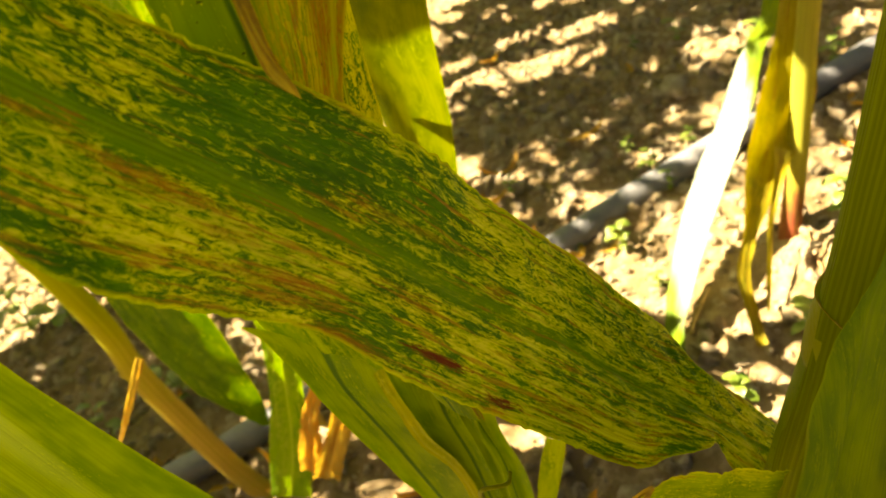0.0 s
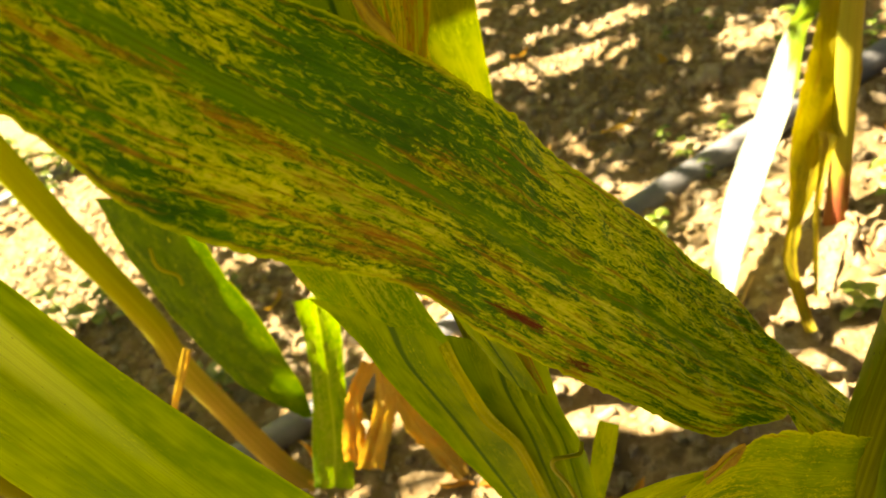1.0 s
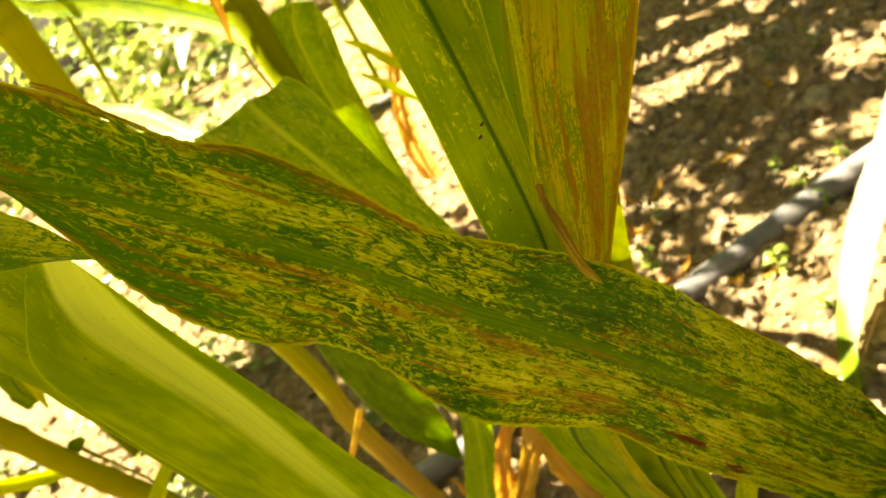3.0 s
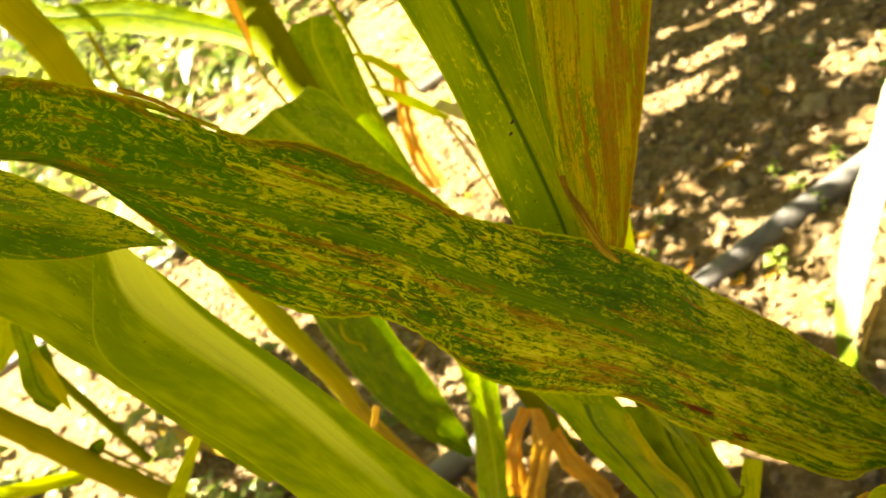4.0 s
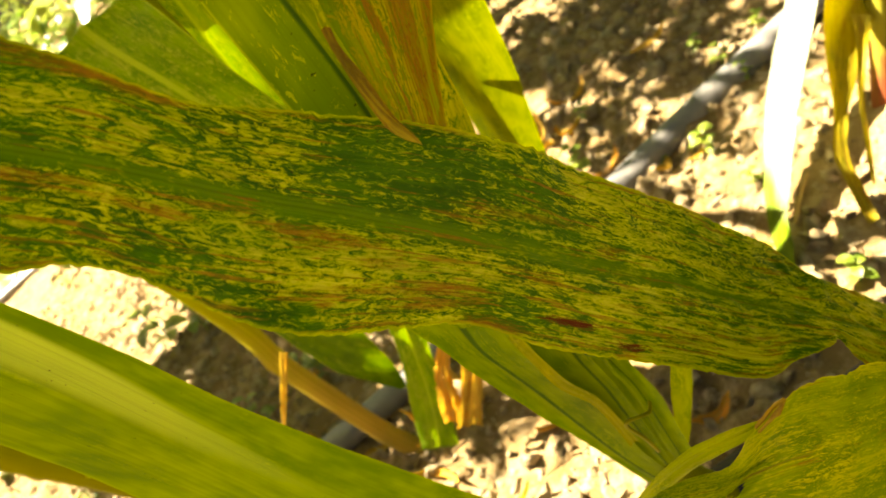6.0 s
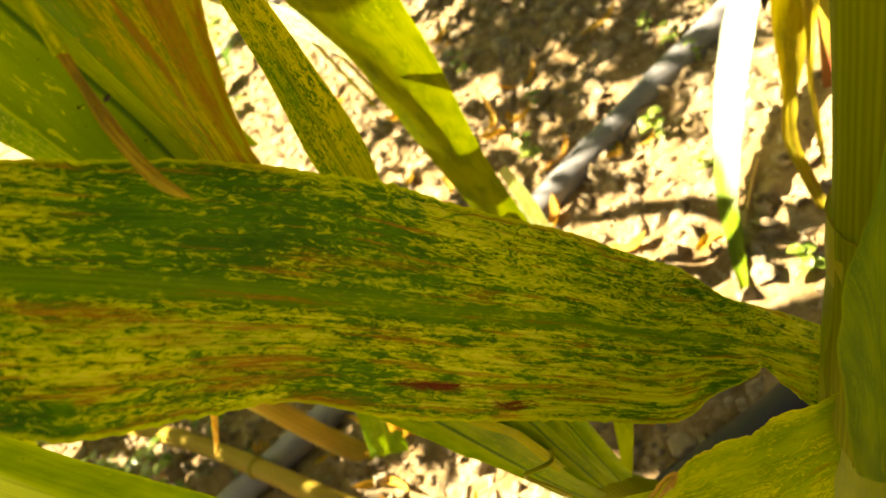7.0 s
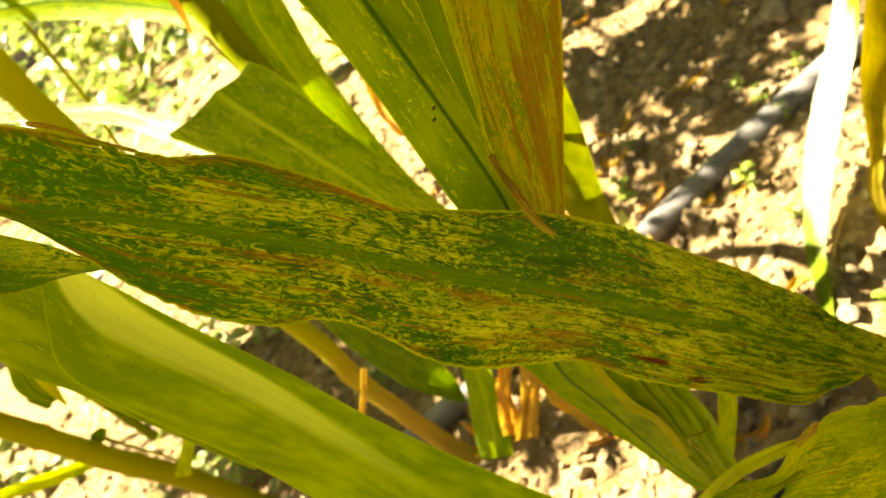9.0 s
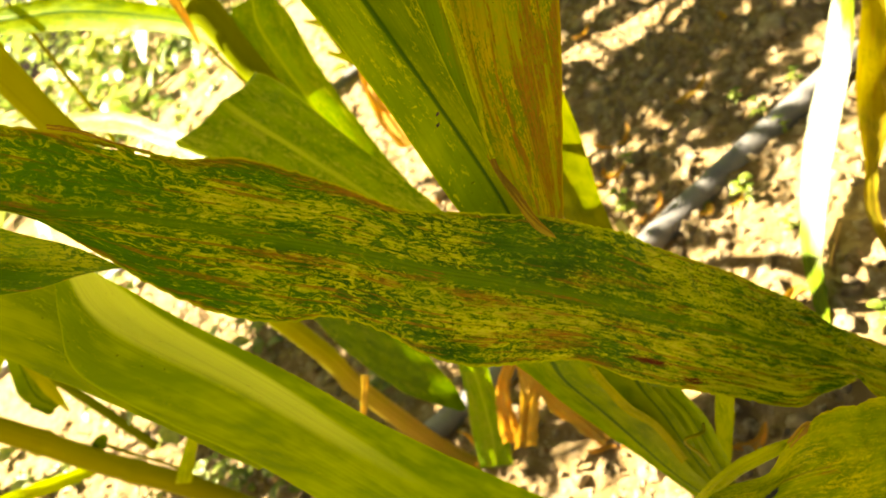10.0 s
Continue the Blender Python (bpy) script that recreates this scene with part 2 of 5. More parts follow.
def soil_material(name, a, b, c, size=1.0):
    n = Nodes(name)
    p = n.add("ShaderNodeNewGeometry").outputs["Position"]
    big = n.noise(p, 5.0 / size, 4.0)
    mid = n.noise(p, 45.0 / size, 5.0, 0.65)
    fine = n.noise(p, 420.0 / size, 4.0, 0.7)
    col = n.mix(n.step(big, 0.35, 0.68), a, b)
    col = n.mix(n.step(mid, 0.42, 0.66), col, c)
    col = n.mix(n.step(fine, 0.5, 0.72, 0.0, 0.55), col, tuple(v * 0.45 for v in a))
    rnd = n.add("ShaderNodeNewGeometry").outputs["Random Per Island"]
    col = n.mix(n.math('MULTIPLY', rnd, 0.35), col, tuple(min(1, v * 1.35) for v in c))
    normal = n.bump(n.math('ADD', n.math('MULTIPLY', mid, 0.7), n.math('MULTIPLY', fine, 0.5)), 0.008, 0.9)
    surf = n.add("ShaderNodeBsdfPrincipled", {"Base Color": col, "Roughness": 0.95, "Normal": normal, "Specular IOR Level": 0.15})
    return n.finish(surf.outputs[0])


def plain_material(name, colour, other, rough=0.6, scale=60.0, sheer=0.0, bump=0.001, spec=0.3):
    n = Nodes(name)
    p = n.add("ShaderNodeNewGeometry").outputs["Position"]
    a = n.noise(p, scale, 4.0)
    b = n.noise(p, scale * 7, 3.0)
    rnd = n.add("ShaderNodeNewGeometry").outputs["Random Per Island"]
    col = n.mix(n.step(n.math('ADD', n.math('MULTIPLY', a, 0.7), n.math('MULTIPLY', rnd, 0.3)), 0.35, 0.7), colour, other)
    col = n.mix(n.math('MULTIPLY', b, 0.3), col, tuple(v * 0.5 for v in colour))
    surf = n.add("ShaderNodeBsdfPrincipled", {"Base Color": col, "Roughness": rough, "Normal": n.bump(b, bump), "Specular IOR Level": spec})
    if not sheer:
        return n.finish(surf.outputs[0])
    lit = n.add("ShaderNodeBsdfTranslucent", {"Color": col})
    return n.finish(n.add("ShaderNodeMixShader", {0: sheer, 1: surf.outputs[0], 2: lit.outputs[0]}).outputs[0])


RUST = (0.30, 0.13, 0.02)
RUST_MARKS = [
    (0.306, 0.19, 0.018, 0.06, 0.8), (0.283, 0.30, 0.010, 0.07, 0.85), (0.252, 0.19, 0.014, 0.07, 0.8), (0.230, 0.38, 0.008, 0.08, 0.6),
    (0.219, 0.55, 0.008, 0.05, 0.8), (0.171, 0.69, 0.011, 0.065, 1.0), (0.149, 0.85, 0.007, 0.065, 1.0), (0.161, -0.18, 0.005, 0.06, 0.7),
    (0.356, -0.34, 0.005, 0.05, 0.5), (0.290, -0.97, 0.014, 0.12, 0.6), (0.312, -0.98, 0.014, 0.08, 0.5), (0.374, -0.95, 0.020, 0.12, 0.5)]
FINE_MARKS = [
    (0.195, 0.92, 0.010, 0.08, 0.7), (0.150, 0.93, 0.005, 0.06, 0.6), (0.190, -0.33, 0.020, 0.05, 0.5), (0.248, 0.27, 0.010, 0.05, 0.7),
    (0.233, 0.62, 0.012, 0.05, 0.7), (0.215, 0.64, 0.012, 0.05, 0.7), (0.186, 0.24, 0.012, 0.04, 0.5), (0.212, -0.19, 0.010, 0.04, 0.5),
    (0.131, 0.70, 0.008, 0.05, 0.7), (0.104, 0.52, 0.006, 0.05, 0.7),
    (0.216, 0.59, 0.018, 0.07, 0.9), (0.246, 0.21, 0.016, 0.07, 0.85), (0.214, 0.79, 0.014, 0.06, 0.8), (0.195, 0.95, 0.010, 0.07, 0.85), (0.244, 0.75, 0.003, 0.06, 0.8),
    (0.159, -0.22, 0.005, 0.06, 0.8), (0.182, 0.30, 0.008, 0.05, 0.7), (0.203, -0.30, 0.014, 0.05, 0.6), (0.097, 0.50, 0.006, 0.05, 0.8), (0.300, -0.93, 0.016, 0.15, 0.8), (0.335, -0.94, 0.020, 0.13, 0.7), (0.400, -0.92, 0.022, 0.12, 0.7), (0.125, 0.62, 0.010, 0.05, 0.6)]
# greener (-) and yellower (+) stretches of the diseased blade
ZONES = [
    (0.215, -0.55, 0.045, 0.36, -0.09), (0.345, 0.80, 0.022, 0.35, -0.11), (0.260, 0.85, 0.010, 0.20, -0.09), (0.193, 0.75, 0.009, 0.35, -0.09),
    (0.230, -0.12, 0.030, 0.12, -0.06), (0.325, -0.80, 0.015, 0.20, -0.05), (0.232, 0.55, 0.032, 0.30, 0.05), (0.320, -0.50, 0.018, 0.20, 0.05),
    (0.152, -0.60, 0.030, 0.30, 0.05), (0.125, -0.36, 0.030, 0.20, 0.04), (0.316, 0.60, 0.012, 0.20, 0.04),
    (0.130, 0.45, 0.060, 0.40, 0.06), (0.235, 0.25, 0.030, 0.14, 0.05), (0.285, 0.35, 0.03, 0.2, 0.04), (0.02, 0.0, 0.035, 0.9, 0.08)]
M_MAIN = leaf_material("diseased_blade", (0.018, 0.086, 0.002), (0.36, 0.465, 0.020), (0.22, 0.12, 0.012), mottle=0.495, browning=0.50, lanes=((0.30, 0.16, 0.08), (0.62, 0.20, 0.09), (-0.5, 0.15, 0.03)), sheer=0.45, fibre=34, marks=RUST_MARKS + FINE_MARKS, zones=ZONES, drift=0.01)
M_NARROW = leaf_material("mottled_blade", (0.06, 0.16, 0.004), (0.48, 0.48, 0.02), RUST, mottle=0.52, browning=0.34, sheer=0.42, shift=1.0)
M_TIP = leaf_material("fading_blade", (0.055, 0.155, 0.004), (0.30, 0.38, 0.02), (0.24, 0.11, 0.015), mottle=0.40, browning=0.42, sheer=0.45, flecks=0.2, shift=3.0, band=0.4)
M_GREEN = leaf_material("green_blade", (0.135, 0.265, 0.004), (0.42, 0.50, 0.02), RUST, mottle=0.28, browning=0.0, sheer=0.5, flecks=0.25, shift=2.0, band=0.0, groove=(0.02, 0.09, 0.004))
M_PALE = leaf_material("pale_blade", (0.24, 0.38, 0.006), (0.50, 0.56, 0.03), RUST, mottle=0.45, browning=0.0, sheer=0.52, shift=4.0, band=0.0)
M_PALE_EDGE = leaf_material("pale_margin", (0.30, 0.38, 0.012), (0.44, 0.48, 0.03), RUST, mottle=0.4, browning=0.0, sheer=0.5, shift=21.0, band=0.0)
M_FOLD = leaf_material("olive_blade", (0.13, 0.24, 0.004), (0.28, 0.38, 0.014), RUST, mottle=0.25, browning=0.0, sheer=0.5, shift=22.0, band=0.0)
M_SHOOT = leaf_material("yellow_green_shoot", (0.10, 0.145, 0.003), (0.25, 0.275, 0.009), RUST, mottle=0.30, browning=0.0, sheer=0.45, shift=20.0, band=0.0, fibre=8)
M_SHEATH = leaf_material("pale_sheath", (0.145, 0.275, 0.005), (0.31, 0.42, 0.02), RUST, mottle=0.30, browning=0.0, sheer=0.5, shift=4.5, band=0.0, groove=(0.03, 0.10, 0.004))
# the pale half colour is a painted highlight on the upper side
M_FLAP = leaf_material("sheen_band_blade", (0.155, 0.30, 0.004), (0.30, 0.42, 0.014), RUST, mottle=0.22, browning=0.0, sheer=0.5, shift=5.0, band=0.0, half=(0.60, 0.78, 0.16), gloss=0.4)
M_BACK = leaf_material("speckled_blade", (0.13, 0.29, 0.012), (0.40, 0.49, 0.06), RUST, mottle=0.40, browning=0.0, sheer=0.48, flecks=0.8, shift=6.0, band=0.0, groove=(0.40, 0.54, 0.05))
M_FORE = leaf_material("yellowing_blade", (0.13, 0.255, 0.004), (0.46, 0.51, 0.028), (0.26, 0.14, 0.02), mottle=0.44, browning=0.25, sheer=0.45, flecks=0.4, shift=7.0, band=0.0, lanes=((0.15, 0.16, 0.16), (0.95, 0.12, 0.2)))
M_BROWN = leaf_material("dying_blade", (0.12, 0.20, 0.004), (0.33, 0.295, 0.011), (0.19, 0.080, 0.009), mottle=0.50, browning=0.57, sheer=0.5, shift=8.0, band=0.0, fibre=11, lean=0.05, fresh=(0.13, 0.25, 0.004), lanes=((0.10, 0.10, 0.20), (0.62, 0.20, 0.18), (0.97, 0.12, 0.20)))
M_DARK = leaf_material("dark_blade", (0.055, 0.135, 0.003), (0.36, 0.42, 0.03), RUST, mottle=0.22, browning=0.05, sheer=0.42, flecks=0.3, shift=10.0, band=0.0)
M_SUN = leaf_material("yellow_green_blade", (0.30, 0.38, 0.11), (0.50, 0.54, 0.34), (0.44, 0.30, 0.06), mottle=0.5, browning=0.0, sheer=0.45, shift=12.0, band=0.0, through_tint=(1.0, 1.0, 0.7))
# white middle is painted sunlight; the darker green ends stand for shade
M_SUN_STRETCH = leaf_material("painted_sun_blade", (0.085, 0.16, 0.008), (0.16, 0.235, 0.02), RUST, mottle=0.35, browning=0.0, sheer=0.45, shift=24.0, band=0.0, through_tint=(1.0, 1.0, 0.7), sun_stretch=(0.32, 0.70, (0.52, 0.55, 0.44)))
M_DRY = leaf_material("dry_blade", (0.40, 0.25, 0.045), (0.52, 0.36, 0.08), (0.36, 0.14, 0.02), mottle=0.5, browning=0.5, sheer=0.3, shift=14.0, gloss=0.6, band=0.0)
M_ORANGE = leaf_material("orange_dry_blade", (0.50, 0.26, 0.05), (0.58, 0.37, 0.10), (0.34, 0.12, 0.03), mottle=0.5, browning=0.4, sheer=0.35, shift=15.0, gloss=0.6, band=0.0)
M_HANG = leaf_material("withered_blade", (0.20, 0.19, 0.014), (0.35, 0.28, 0.025), (0.26, 0.12, 0.02), mottle=0.5, browning=0.6, sheer=0.4, shift=16.0, band=0.0)
M_WRAP = leaf_material("mottled_sheath", (0.075, 0.16, 0.003), (0.24, 0.30, 0.012), RUST, mottle=0.36, browning=0.1, sheer=0.35, shift=18.0, band=0.0)
M_CLASP = leaf_material("clasping_blade", (0.085, 0.175, 0.003), (0.17, 0.25, 0.006), RUST, mottle=0.32, browning=0.0, sheer=0.4, shift=23.0, band=0.0, gloss=0.5)
M_ROLLED = leaf_material("rolled_dry_blade", (0.27, 0.24, 0.018), (0.38, 0.32, 0.03), (0.17, 0.09, 0.010), mottle=0.5, browning=0.85, sheer=0.3, shift=19.0, band=0.0)
M_STEM = stalk_material("green_stalk", (0.16, 0.21, 0.005), (0.20, 0.25, 0.006), (0.27, 0.30, 0.012), 0.05, 0.4, ridged=0.36)
M_TAN = stalk_material("tan_stalk", (0.50, 0.33, 0.07), (0.33, 0.38, 0.014), (0.38, 0.36, 0.02), 0.06, 0.30)
M_FALLEN = stalk_material("fallen_stalk", (0.48, 0.34, 0.06), (0.46, 0.34, 0.06), (0.26, 0.14, 0.03), 0.0, 0.1)
M_YELLOW = stalk_material("yellow_stalk", (0.30, 0.32, 0.015), (0.21, 0.29, 0.008), (0.30, 0.34, 0.02), 0.05, 0.32)
M_TWIG = stalk_material("weed_stalk", (0.24, 0.24, 0.012), (0.28, 0.30, 0.015), (0.30, 0.22, 0.02), 0.05, 0.3)
M_RED = stalk_material("red_footed_stalk", (0.25, 0.045, 0.03), (0.38, 0.36, 0.05), (0.40, 0.22, 0.05), 0.02, 0.09)
M_RIB_PALE = plain_material("pale_midrib", (0.36, 0.50, 0.03), (0.42, 0.55, 0.04), 0.65, 120.0, 0.4, 0.0002, 0.03)
M_SOIL = soil_material("dry_soil", (0.135, 0.080, 0.026), (0.22, 0.145, 0.060), (0.36, 0.265, 0.145))
M_CLOD = soil_material("soil_clods", (0.17, 0.106, 0.040), (0.29, 0.212, 0.108), (0.46, 0.38, 0.25), 0.6)
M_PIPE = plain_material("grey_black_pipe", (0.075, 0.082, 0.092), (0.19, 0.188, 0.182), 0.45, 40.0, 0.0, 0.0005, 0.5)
# darkened pipe colour for the near pipe, with its shade put in
M_PIPE_SHADE = plain_material("shaded_pipe", (0.016, 0.017, 0.018), (0.03, 0.03, 0.03), 0.45, 40.0, 0.0, 0.0005, 0.3)
M_WEED = plain_material("weed_leaf", (0.07, 0.15, 0.012), (0.36, 0.44, 0.08), 0.32, 60.0, 0.45, 0.001, 0.6)
M_COLLAR = plain_material("yellow_collar", (0.30, 0.34, 0.012), (0.36, 0.37, 0.02), 0.5, 80.0, 0.4, 0.0004, 0.15)
M_STRAW = plain_material("straw", (0.46, 0.30, 0.12), (0.34, 0.17, 0.06), 0.8, 70.0)
M_INSECT = plain_material("insect", (0.02, 0.016, 0.012), (0.05, 0.04, 0.03), 0.4, 900.0)


# ---- mesh helpers ----
def part(name, mesh, material, parent=None, label="", smooth=True):
    """Links one mesh as one object, under a thing or a part."""
    mesh.materials.append(material)
    if smooth:
        mesh.polygons.foreach_set("use_smooth", [True] * len(mesh.polygons))
    ob = new(name, mesh)
    if parent is not None:
        ob.parent = parent
    if label:
        tagged(ob, label)
    return ob


def thing(name, label, category, group="", at=(0, 0, 0), kind=""):
    ob = new(name)
    ob.empty_display_size = 0.02
    ob.location = at
    return tagged(ob, label, category, group, kind)


def spline(pts, count):
    """Points along a Catmull-Rom curve through pts."""
    p = np.array(pts, float)
    n = len(p)
    p = np.vstack([2 * p[0] - p[1], p, 2 * p[-1] - p[-2]])
    out = []
    for s in np.linspace(0, n - 1 - 1e-6, count):
        i = int(s)
        t = s - i
        a, b, c, d = p[i:i + 4]
        out.append(0.5 * (2 * b + (c - a) * t + (2 * a - 5 * b + 4 * c - d) * t * t + (3 * b - a - 3 * c + d) * t ** 3))
    return np.array(out)


def mesh_from(name, verts, faces, uvs=None, shares=None):
    m = bpy.data.meshes.new(name)
    m.from_pydata([tuple(v) for v in verts], [], faces)
    for layer, values in (("metres", uvs), ("share", shares)):
        if values is None:
            continue
        idx = np.empty(len(m.loops), int)
        m.loops.foreach_get("vertex_index", idx)
        lay = m.uv_layers.new(name=layer)
        lay.data.foreach_set("uv", np.asarray(values, float)[idx].ravel())
    m.update()
    return m


def blade_mesh(name, rows, ripple=0.0015, cup=0.0, ragged=0.0, count=90, cross=9, seed=0.0, holes=()):
    """A leaf blade lofted over rows of (midrib, one margin, other margin): cupped across, wavy and uneven along its margins."""
    mid, e1, e2 = (spline([r[k] for r in rows], count) for k in range(3))
    run = np.r_[0, np.cumsum(np.linalg.norm(np.diff(mid, axis=0), axis=1))]
    verts, uvs, shares = [], [], []
    ws = np.linspace(-1, 1, 2 * cross + 1)
    for i in range(count):
        ahead = mid[min(i + 1, count - 1)] - mid[max(i - 1, 0)]
        side = e1[i] - e2[i]
        nrm = np.cross(ahead, side)
        nrm /= max(np.linalg.norm(nrm), 1e-9)
        width = np.linalg.norm(side)
        for w in ws:
            edge = e1[i] if w < 0 else e2[i]
            a = abs(w)
            wob = noise.noise((run[i] * 55 + seed, 3.0 if w < 0 else 8.0, seed))
            slow = noise.noise((run[i] * 21 + seed * 2, 1.0 if w < 0 else 6.0, seed + 4))
            jag = noise.noise((run[i] * 420, w * 3, seed + 9))
            p = mid[i] + (edge - mid[i]) * a * (1 + ragged * jag * a ** 6)
            lift = cup * width * a * (1 - a) * 2 + ripple * (wob + 1.3 * slow) * a * a
            lift += 0.25 * ripple * noise.noise((run[i] * 160, w * 5, seed))
            verts.append(p + nrm * lift)
            uvs.append((run[i], w * width / 2))
            shares.append((i / (count - 1), (w + 1) / 2))
    k = len(ws)
    faces = [(i * k + j, i * k + j + 1, (i + 1) * k + j + 1, (i + 1) * k + j) for i in range(count - 1) for j in range(k - 1)]
    if holes:
        def eaten(f):
            u, w = np.mean([shares[q] for q in f], axis=0)
            return any(((u - a) / c) ** 2 + ((2 * w - 1 - b) / d) ** 2 < 1 + 0.5 * noise.noise((u * 60, w * 9, seed)) for a, b, c, d in holes)
        faces = [f for f in faces if not eaten(f)]
    return mesh_from(name, verts, faces, uvs, shares), mid, run


def tube_mesh(name, rows, count=60, sides=16, ribs=0.0, flat=1.0, nodes=(), seed=0.0):
    """A tapered tube along rows of (centre, radius), with swellings at the given shares of its length."""
    c = spline([r[0] for r in rows], count)
    rad = np.interp(np.linspace(0, 1, count), np.linspace(0, 1, len(rows)), [r[1] for r in rows])
    run = np.r_[0, np.cumsum(np.linalg.norm(np.diff(c, axis=0), axis=1))]
    verts, uvs = [], []
    ref = Vector((0.3, -1, 0.1))
    for i in range(count):
        d = Vector(c[min(i + 1, count - 1)] - c[max(i - 1, 0)]).normalized()
        a = d.cross(ref).normalized()
        b = a.cross(d)
        s = i / (count - 1)
        swell = 1 + sum(0.16 * math.exp(-((s - q) * run[-1] / 0.006) ** 2) for q in nodes)
        for j in range(sides + 1):
            ang = 2 * math.pi * j / sides
            r = rad[i] * swell * (1 + ribs * math.cos(ang * 9) + 0.05 * noise.noise((run[i] * 30, math.cos(ang), math.sin(ang) + seed)))
            verts.append(np.array(Vector(c[i]) + a * (r * math.cos(ang)) + b * (r * flat * math.sin(ang))))
            uvs.append((run[i], ang * rad[i]))
    k = sides + 1
    faces = [(i * k + j, i * k + j + 1, (i + 1) * k + j + 1, (i + 1) * k + j) for i in range(count - 1) for j in range(sides)]
    faces += [tuple(range(sides - 1, -1, -1)), tuple((count - 1) * k + j for j in range(sides))]
    return mesh_from(name, verts, faces, uvs)


def add_leaf(plant, rows, material, label, rib=None, rib_size=1.0, name="leaf", **how):
    m, mid, run = blade_mesh(name, rows, **how)
    leaf = part(name, m, material, plant, label)
    if rib is not None:
        n = len(mid)
        width = np.interp(np.linspace(0, 1, n), np.linspace(0, 1, len(rows)), [np.linalg.norm(np.subtract(r[1], r[2])) for r in rows])
        pick = range(0, n, 6)
        part("midrib", tube_mesh("midrib", [(mid[i], max(0.0003, 0.016 * rib_size * width[i] * (1.15 - 0.9 * i / n))) for i in pick], count=50, sides=8), rib, leaf)
    return leaf


def arch_rows(base, azimuth, length, width, rise, droop, sway=0.0):
    """Rows for a free arching blade: it climbs from its base, bends over and droops to a pointed tip."""
    rows = []
    d = Vector((math.cos(azimuth), math.sin(azimuth), 0))
    side = Vector((-d.y, d.x, 0))
    for s in np.linspace(0, 1, 9):
        out = length * s * (1 - 0.12 * s)
        up = length * (rise * s - droop * s * s)
        w = width * (0.45 + 1.9 * s - 1.3 * s * s) * (1 - s ** 5) * 0.5 + 0.0008
        twist = sway * s * 1.4
        lat = side * math.cos(twist) + Vector((0, 0, 1)) * math.sin(twist)
        p = Vector(base) + d * out + Vector((0, 0, up)) + side * (sway * length * 0.18 * s * s)
        rows.append((tuple(p), tuple(p - lat * w + Vector((0, 0, 0.18 * w))), tuple(p + lat * w + Vector((0, 0, 0.18 * w)))))
    return rows


# ---- ground ----
def ground_height(x, y):
    near = math.exp(-((x * x + (y - 0.8) ** 2) / 9.0))
    h = 0.012 * noise.noise((x * 6, y * 6, 1.3)) + 0.010 * noise.noise((x * 21, y * 21, 4.0)) + 0.004 * noise.noise((x * 95, y * 95, 2.0))
    if near > 0.5:
        bend = 0.3 * noise.noise((x * 60, y * 60, 3.0))
        cell = noise.voronoi((x * 36 + bend, y * 36 - bend, 0.0))[0]
        h += 0.014 * max(0.0, 0.75 - cell[0]) * (0.4 + abs(noise.noise((x * 11, y * 11, 8.0))) * 2)
    return h * (0.25 + 0.75 * near)


def spread(lo, hi, step, far):
    """Even steps from lo to hi, then growing steps out to far on both sides."""
    mid = list(np.arange(lo, hi + step / 2, step))
    grow, d, up, down = step, step, hi, lo
    ups, downs = [], []
    while up < far:
        d *= 1.25
        up += d
        down -= d
        ups.append(up)
        downs.append(down)
    return downs[::-1] + mid + ups


xs, ys = spread(-1.0, 0.8, 0.005, 80.0), spread(0.3, 1.7, 0.005, 80.0)
gv = [(x, y, ground_height(x, y)) for y in ys for x in xs]
gk = len(xs)
gf = [(j * gk + i, j * gk + i + 1, (j + 1) * gk + i + 1, (j + 1) * gk + i) for j in range(len(ys) - 1) for i in range(gk - 1)]
ground = part("ground", mesh_from("ground", gv, gf), M_SOIL)
tagged(ground, "dry crumbly brown soil of a field in dappled sun", "ground", kind="structure")


def lump_mesh(name, seed, rough=0.35, detail=1):
    bm = bmesh.new()
    bmesh.ops.create_icosphere(bm, subdivisions=detail, radius=1.0)
    for v in bm.verts:
        v.co *= 1 + rough * noise.noise(v.co * 1.3 + Vector((seed * 3.1, 0, seed))) + 0.18 * noise.noise(v.co * 3.4 + Vector((seed, 5, 0)))
        v.co.z *= 0.6
    m = bpy.data.meshes.new(name)
    bm.to_mesh(m)
    bm.free()
    return m


rng = random.Random(11)
# larger clods, each a thing of its own
clod_meshes = [lump_mesh("clod", k + 1, 0.5, 2) for k in range(6)]
for m in clod_meshes:
    m.materials.append(M_CLOD)
    m.polygons.foreach_set("use_smooth", [True] * len(m.polygons))
for k in range(290):
    x, y = rng.uniform(-0.85, 0.7), rng.uniform(0.40, 1.7)
    r = 0.006 + (0.012 if y > 0.62 else 0.006) * rng.random() ** 2.4
    c = new("clod", clod_meshes[k % 6])
    c.matrix_basis = pose(x, y, ground_height(x, y) + 0.05 * r, rng.uniform(-15, 15), rng.uniform(-15, 15), rng.uniform(0, 360)) @ Matrix.Diagonal((r, r * rng.uniform(0.7, 1.1), r * rng.uniform(0.8, 1.2), 1))
    tagged(c, "pale dry clod of earth lying on the soil", "clod", "clods on the soil")
white = new("stone", clod_meshes[2])
white.matrix_basis = pose(0.383, 0.972, 0.008, 0, 0, 40) @ Matrix.Diagonal((0.026, 0.021, 0.02, 1))
tagged(white, "pale rounded stone half sunk in dry soil", "stone")


